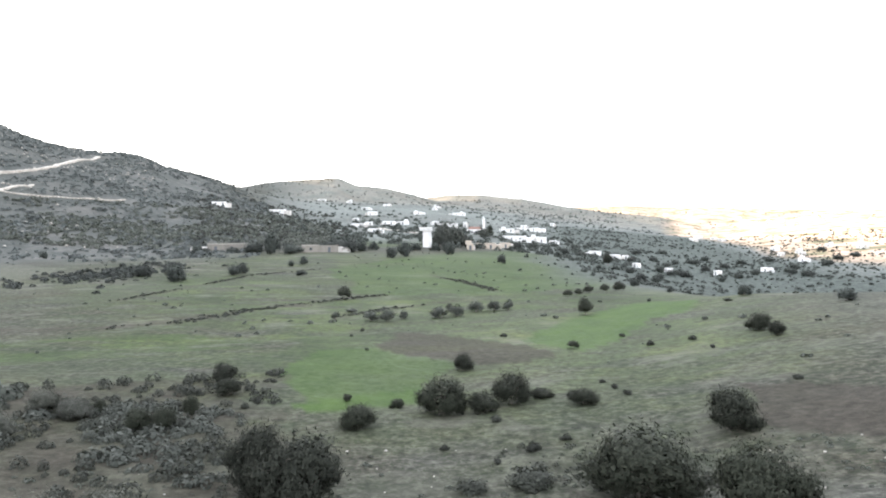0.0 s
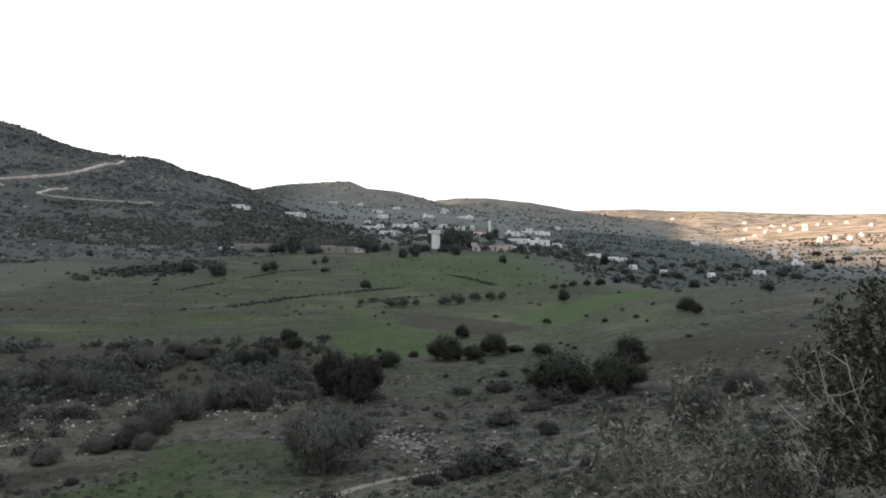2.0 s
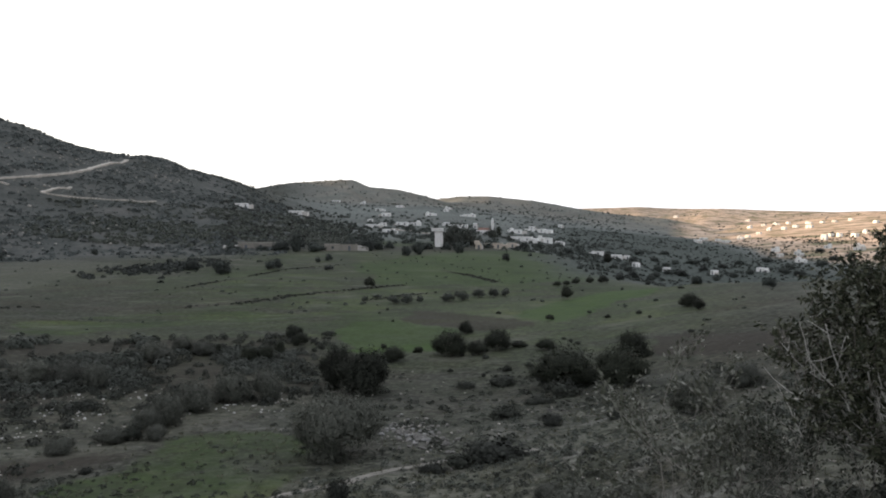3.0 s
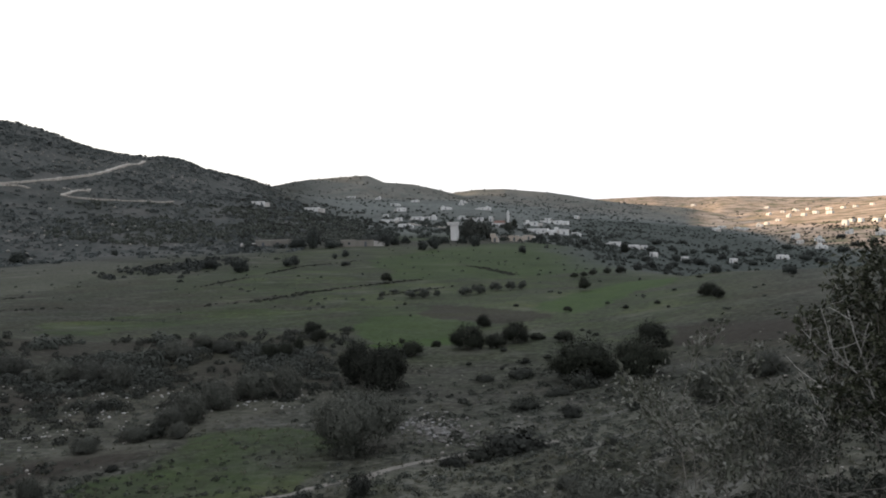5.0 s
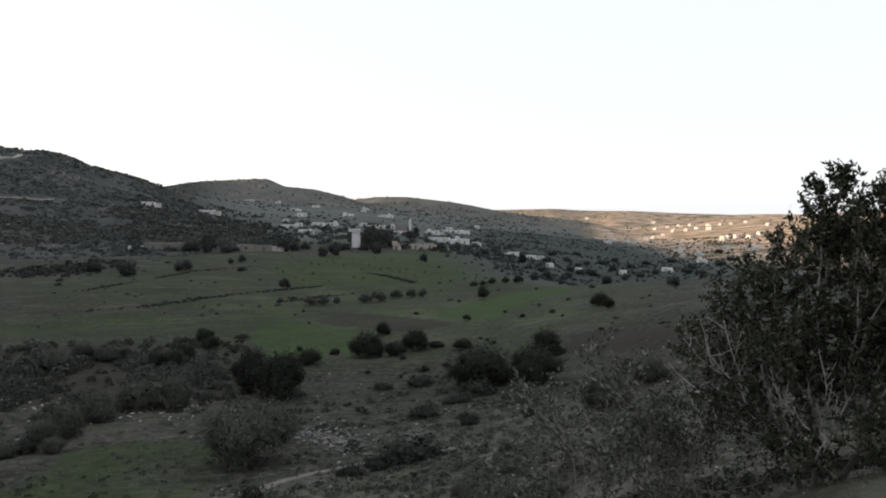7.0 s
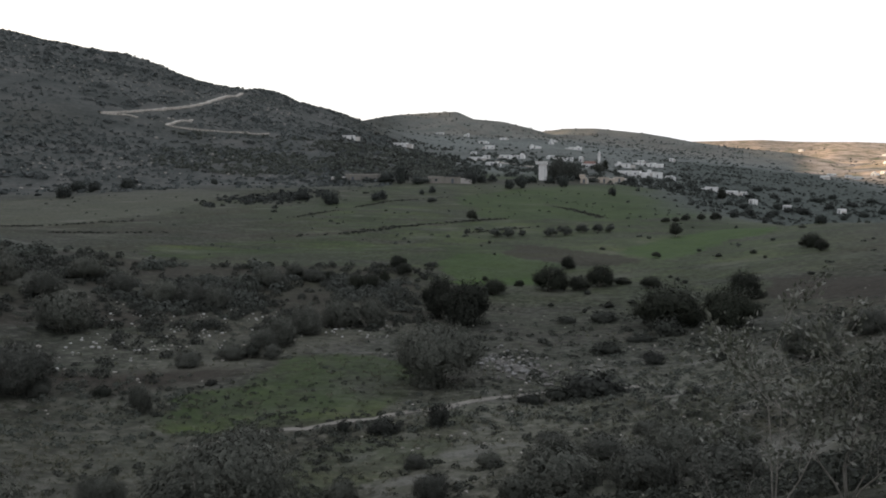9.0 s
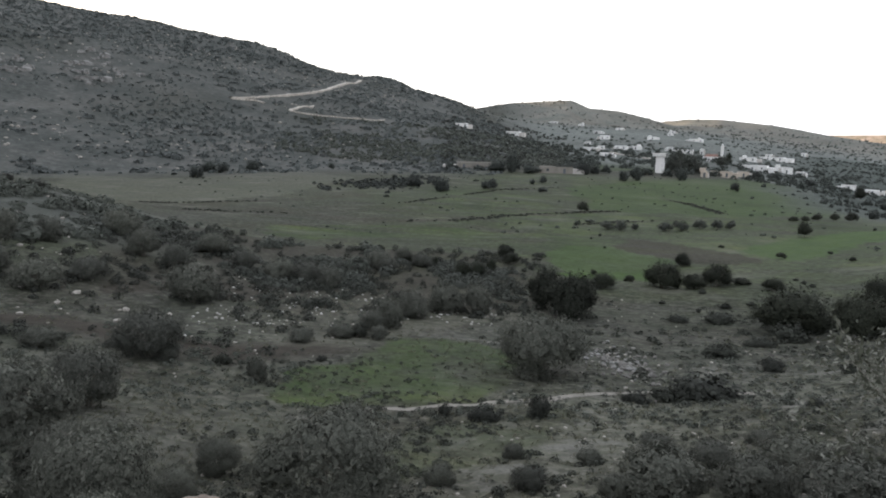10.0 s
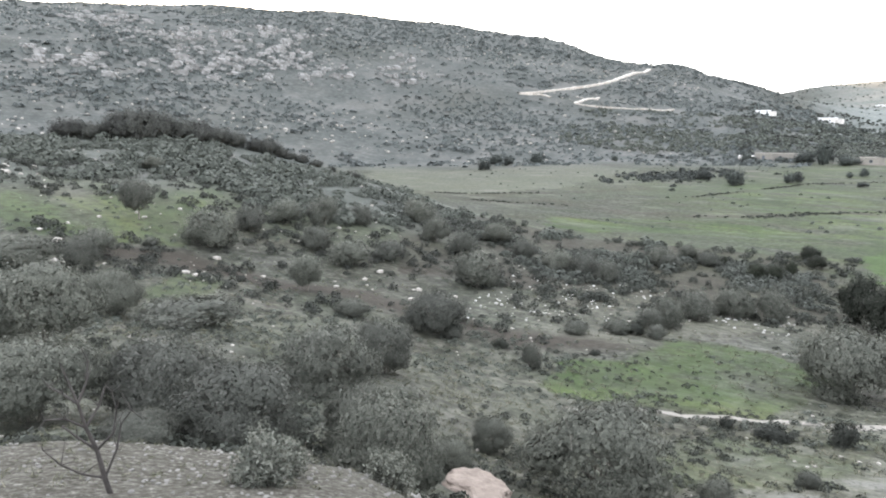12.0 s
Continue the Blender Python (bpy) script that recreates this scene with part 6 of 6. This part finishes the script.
def near_olive(x, y):
    """Stems fan out from the foot into clumps of twigs; the low clumps are half bare."""
    rng = np.random.default_rng(101)
    ob = thing("olive_tree", "leafy wild olive with pale bare branches beside the viewpoint", "tree", at=pose(x, y, ground_z(x, y), 0, 0, -35))
    clumps = [  # place of each clump, its radius and how leafy it is
        ((-1.4, 0.0, 1.5), 0.36, 0.5), ((-1.05, 0.2, 1.9), 0.45, 0.6), ((-1.15, -0.3, 1.05), 0.36, 0.45), ((-0.6, 0.1, 2.25), 0.52, 1.0), ((-0.45, -0.3, 1.6), 0.5, 0.85),
        ((0.0, 0.3, 2.7), 0.52, 1.0), ((0.1, 0.0, 3.25), 0.38, 1.0), ((0.1, 0.0, 3.62), 0.22, 1.0), ((0.85, 0.1, 3.45), 0.45, 1.0), ((1.3, 0.0, 3.1), 0.58, 1.0), ((0.6, -0.3, 2.5), 0.58, 1.0),
        ((0.9, 0.3, 2.0), 0.55, 0.8), ((1.55, -0.2, 2.3), 0.6, 1.0), ((1.9, 0.0, 1.6), 0.6, 0.9), ((0.2, 0.1, 1.9), 0.5, 0.75), ((-0.25, 0.3, 1.15), 0.45, 0.8), ((-0.75, 0.2, 1.4), 0.45, 0.8), ((0.55, 0.2, 1.6), 0.5, 1.0), ((1.2, -0.3, 1.3), 0.5, 0.8), ((-0.7, -0.35, 0.8), 0.35, 0.5), ((0.5, -0.5, 0.95), 0.45, 0.6), ((1.0, -0.45, 0.55), 0.4, 0.7), ((-0.1, -0.5, 0.5), 0.35, 0.6), ((1.75, -0.25, 0.95), 0.5, 0.9), ((0.45, 0.2, 3.05), 0.5, 1.0), ((0.3, -0.2, 1.45), 0.45, 0.7),
    ]
    thick, twigs, spots, ways = [], [], [], []
    forks = [np.array(p) for p in ((-0.35, 0.0, 0.5), (0.1, -0.1, 0.55), (0.45, 0.1, 0.5), (0.0, 0.2, 0.7))]
    for f in forks:
        thick += bent(rng, (f[0] * 0.2, f[1] * 0.2, -0.3), f, 0.05, 0.03, 4, 0.05)[0]
    for place, radius, leafy_share in clumps:
        c = np.array(place)
        foot = min(forks, key=lambda f: np.linalg.norm((c - f) * (1.5, 1, 0.4)))
        for _ in range(2):
            end = c + rng.normal(size=3) * radius * 0.3
            pieces, line = bent(rng, foot, end, 0.021, 0.009, 6, 0.09)
            limb = list(pieces)
            for q in line[3:]:
                limb += bent(rng, q, q + rng.normal(size=3) * 0.14 + (0, 0, 0.12), 0.008, 0.003, 3)[0]
            v, f = tubes(limb, 5)
            part("branch", mesh_of("branch", v, f, TWIG, True), TWIG, ob, "pale bare branch")
        for _ in range(int(52 * (radius / 0.5) ** 1.5)):
            w = rng.normal(size=3) + (0, 0, 0.45)
            w /= np.linalg.norm(w)
            a = c + rng.normal(size=3) * radius * 0.35
            b = a + w * radius * rng.uniform(0.6, 1.25) + (0, 0, 0.1)
            pieces, line = bent(rng, a, b, 0.006, 0.002, 3, 0.07)
            twigs += pieces
            n = int(rng.uniform(30, 56) * leafy_share)
            u = rng.uniform(0.2, 1.05, (n, 1))
            spots.append(a + (b - a) * u + rng.normal(size=(n, 3)) * 0.028)
            ways.append(np.repeat(w[None], n, 0))
    for k in range(30):  # bare pale shoots that fan up, placed on the side facing the camera
        start = np.array([rng.uniform(-1.3, 1.3), rng.uniform(-0.6, -0.2), rng.uniform(0.35, 1.45)])
        end = start + (rng.normal() * 0.2 + 0.18 * start[0], rng.uniform(-0.15, 0.05), rng.uniform(0.3, 0.62))
        limb, line = bent(rng, start, end, 0.0085, 0.004, 5, 0.07)
        for q in line[1:-1]:
            if rng.uniform() < 0.6:
                limb += bent(rng, q, q + rng.normal(size=3) * (0.12, 0.05, 0.05) + (0, 0, 0.16), 0.005, 0.0025, 3)[0]
        v, f = tubes(limb, 5)
        part("branch", mesh_of("branch", v, f, TWIG, True), TWIG, ob, "pale bare branch")
    v, f = tubes(thick, 6)
    part("trunk", mesh_of("trunk", v, f, BARK, True), BARK, ob, "grey forking stems")
    v, f = tubes(twigs, 3)
    part("twig", mesh_of("twig", v, f, BARK, True), BARK, ob)
    spots, ways = np.concatenate(spots), np.concatenate(ways)
    # pale share: young leaves, and glints of glossy leaves given as leaf colour
    young = rng.uniform(size=len(spots)) < 0.15
    v, f = leaf_quads(rng, spots[~young], 0.074, ways[~young] * 0.8, 0.38)
    part("crown", mesh_of("crown", v, f, OLIVE_TREE_LEAF), OLIVE_TREE_LEAF, ob)
    v, f = leaf_quads(rng, spots[young], 0.068, ways[young] * 0.8, 0.36)
    part("young_foliage", mesh_of("young_foliage", v, f, YOUNG_LEAF), YOUNG_LEAF, ob, "pale young olive leaves and painted leaf glints")
    return ob


def sapling(x, y, tall, seed, per_tip, label, name="olive_sapling", mat=None, leaf=0.05, stems=5, lean=0.42):
    rng = np.random.default_rng(seed)
    ob = thing(name, label, "shrub", at=pose(x, y, ground_z(x, y)))
    seg, tips = [], []
    for k in range(stems):
        a = 6.28 * k / stems + rng.uniform(-0.4, 0.4)
        grow(rng, (0.02 * math.cos(a), 0.02 * math.sin(a), -0.1), (lean * math.cos(a), lean * math.sin(a), 1.0), tall * rng.uniform(0.4, 0.62), 0.014, 2, seg, tips, 0.0, 2, 0.14)
    v, f = tubes(seg, 4)
    part("trunk", mesh_of("trunk", v, f, THIN_TWIG, True), THIN_TWIG, ob, "thin pale twigs")
    if per_tip:
        part("foliage", leafy(rng, tips, leaf, per_tip, 0.055, mat or YOUNG_LEAF, 0.42), YOUNG_LEAF, ob)
    return ob


def dead_shrub(x, y):
    """A crooked dark stem with a few bare side branches."""
    rng = np.random.default_rng(131)
    ob = thing("dead_shrub", "bare dark dead shrub on the edge of the bank", "shrub", at=pose(x, y, ground_z(x, y), 0, 0, 69))
    stem = [(0.02, 0, -0.15), (-0.03, 0, 0.12), (-0.06, 0.02, 0.32), (-0.11, 0, 0.5), (-0.14, -0.02, 0.68), (-0.19, 0, 0.86), (-0.22, 0.01, 0.97)]
    limbs = [  # start on the stem, then the way out
        (1, [(0.06, 0.03, 0.3), (0.1, 0.05, 0.46), (0.17, 0.04, 0.55)]), (1, [(-0.16, -0.04, 0.2), (-0.27, -0.06, 0.3), (-0.36, -0.05, 0.42)]),
        (2, [(0.05, -0.05, 0.45), (0.08, -0.08, 0.62), (0.06, -0.1, 0.76)]), (2, [(-0.17, 0.06, 0.42), (-0.25, 0.1, 0.5)]),
        (3, [(-0.02, 0.05, 0.62), (0.02, 0.08, 0.72)]), (3, [(-0.22, -0.04, 0.6), (-0.33, -0.08, 0.63)]), (4, [(-0.08, 0.03, 0.8), (-0.06, 0.05, 0.93)]), (4, [(-0.22, 0.04, 0.74), (-0.3, 0.06, 0.8)]),
    ]
    seg = [(stem[k], stem[k + 1], 0.021 - 0.0028 * k, 0.0182 - 0.0028 * k) for k in range(len(stem) - 1)]
    v, f = tubes(seg, 6)
    part("trunk", mesh_of("trunk", v, f, DEAD_WOOD, True), DEAD_WOOD, ob)
    for at, way in limbs:
        line = [stem[at]] + way
        seg = []
        for k in range(len(line) - 1):
            a, b = np.array(line[k]), np.array(line[k + 1])
            seg.append((a, b, 0.010 - 0.0022 * k, 0.0078 - 0.0022 * k))
            for _ in range(2):
                e = b + rng.normal(size=3) * 0.05 + np.array([0, 0, 0.05])
                seg.append((b, e, 0.0045, 0.0015))
        v, f = tubes(seg, 5)
        part("branch", mesh_of("branch", v, f, DEAD_WOOD, True), DEAD_WOOD, ob)
    return ob


near_olive(5.5, 7.8)
sapling(2.65, 8.1, 3.2, 111, 10, "sparse pale olive sapling with thin twigs", leaf=0.08, stems=3, lean=0.14)
sapling(3.4, 8.0, 1.7, 112, 4, "grey twiggy olive shrub in the dry grass", "olive_shrub", OLIVE_LEAF, leaf=0.055, stems=5)
sapling(4.2, 8.2, 2.0, 113, 6, "dark twiggy olive shrub beside the larger olive", "olive_shrub", DARK_LEAF)
sapling(2.2, 8.2, 0.9, 114, 3, "low twiggy shrub on the slope", "low_shrub", OLIVE_LEAF)
sapling(5.9, 9.6, 2.2, 115, 6, "dense olive shrub behind the larger olive", "olive_shrub", DARK_LEAF)
dead_shrub(-4.52, 1.62)
sapling(-4.9, 3.2, 0.46, 116, 9, "low grey-green shrub on the bank", "low_shrub", OLIVE_LEAF, 0.04)
sapling(-4.4, 2.7, 0.4, 117, 9, "low grey-green shrub on the bank", "low_shrub", OLIVE_LEAF, 0.04)
sapling(-5.0, 4.6, 0.42, 118, 9, "low grey-green shrub on the bank", "low_shrub", OLIVE_LEAF, 0.04)


def boulder(x, y, size, mat, label, seed, name="boulder"):
    bm = bmesh.new()
    bmesh.ops.create_icosphere(bm, subdivisions=4, radius=0.5)
    for v in bm.verts:
        n = noise.fractal(v.co * 2.2 + Vector((seed, 0, 0)), 0.8, 2.0, 5)
        v.co *= 1 + 0.34 * n
        v.co.z = max(v.co.z * 0.62, -0.2)
        v.co.z = 0.19 + (v.co.z - 0.19) * 0.35 if v.co.z > 0.19 else v.co.z
    me = bpy.data.meshes.new(name)
    bm.to_mesh(me)
    bm.free()
    me.materials.append(mat)
    ob = new(name, me)
    ob.matrix_basis = Matrix.Translation((x, y, ground_z(x, y) + 0.1 * size[2])) @ Matrix.Rotation(seed, 4, "Z") @ Matrix.Diagonal((*size, 1))
    return tagged(ob, label, "rock")


boulder(-7.6, 9.2, (1.5, 1.05, 1.05), PINK_ROCK, "pinkish weathered boulder below the bank", 3)
boulder(-14.8, 10.9, (0.34, 0.3, 0.42), LIMESTONE, "pale rounded stone beside the bushes", 5)


def rubble_heap(x, y):
    """Loose stones on the bank by the track, each its own piece."""
    rng = np.random.default_rng(141)
    ob = thing("stone_heap", "heap of loose pale stones beside the track", "stones", at=pose(x, y, 0))
    shapes = []
    for s in range(5):
        v, f = stone_shape(30 + s, 0.32)
        shapes.append(mesh_of("stone", v, f, (OUTCROP_ROCK, WEATHERED_ROCK, LIMESTONE, WEATHERED_ROCK, WEATHERED_ROCK)[s]))
    for k in range(240):
        dx, dy = rng.normal(size=2) * np.array([1.1, 2.6])
        dx += dy * -0.3
        s = float(rng.uniform(0.2, 0.52)) ** 1.5
        s *= 0.6 if k % 5 == 2 else 1.0
        o = part("stone", shapes[k % 5], LIMESTONE, ob)
        o.matrix_basis = Matrix.Translation((dx, dy, ground_z(x + dx, y + dy) + s * 0.22)) @ Matrix.Rotation(float(rng.uniform(0, 6)), 4, "Z") @ Matrix.Diagonal((s, s * 1.2, s, 1))
    return ob


rubble_heap(-2.5, 42.0)
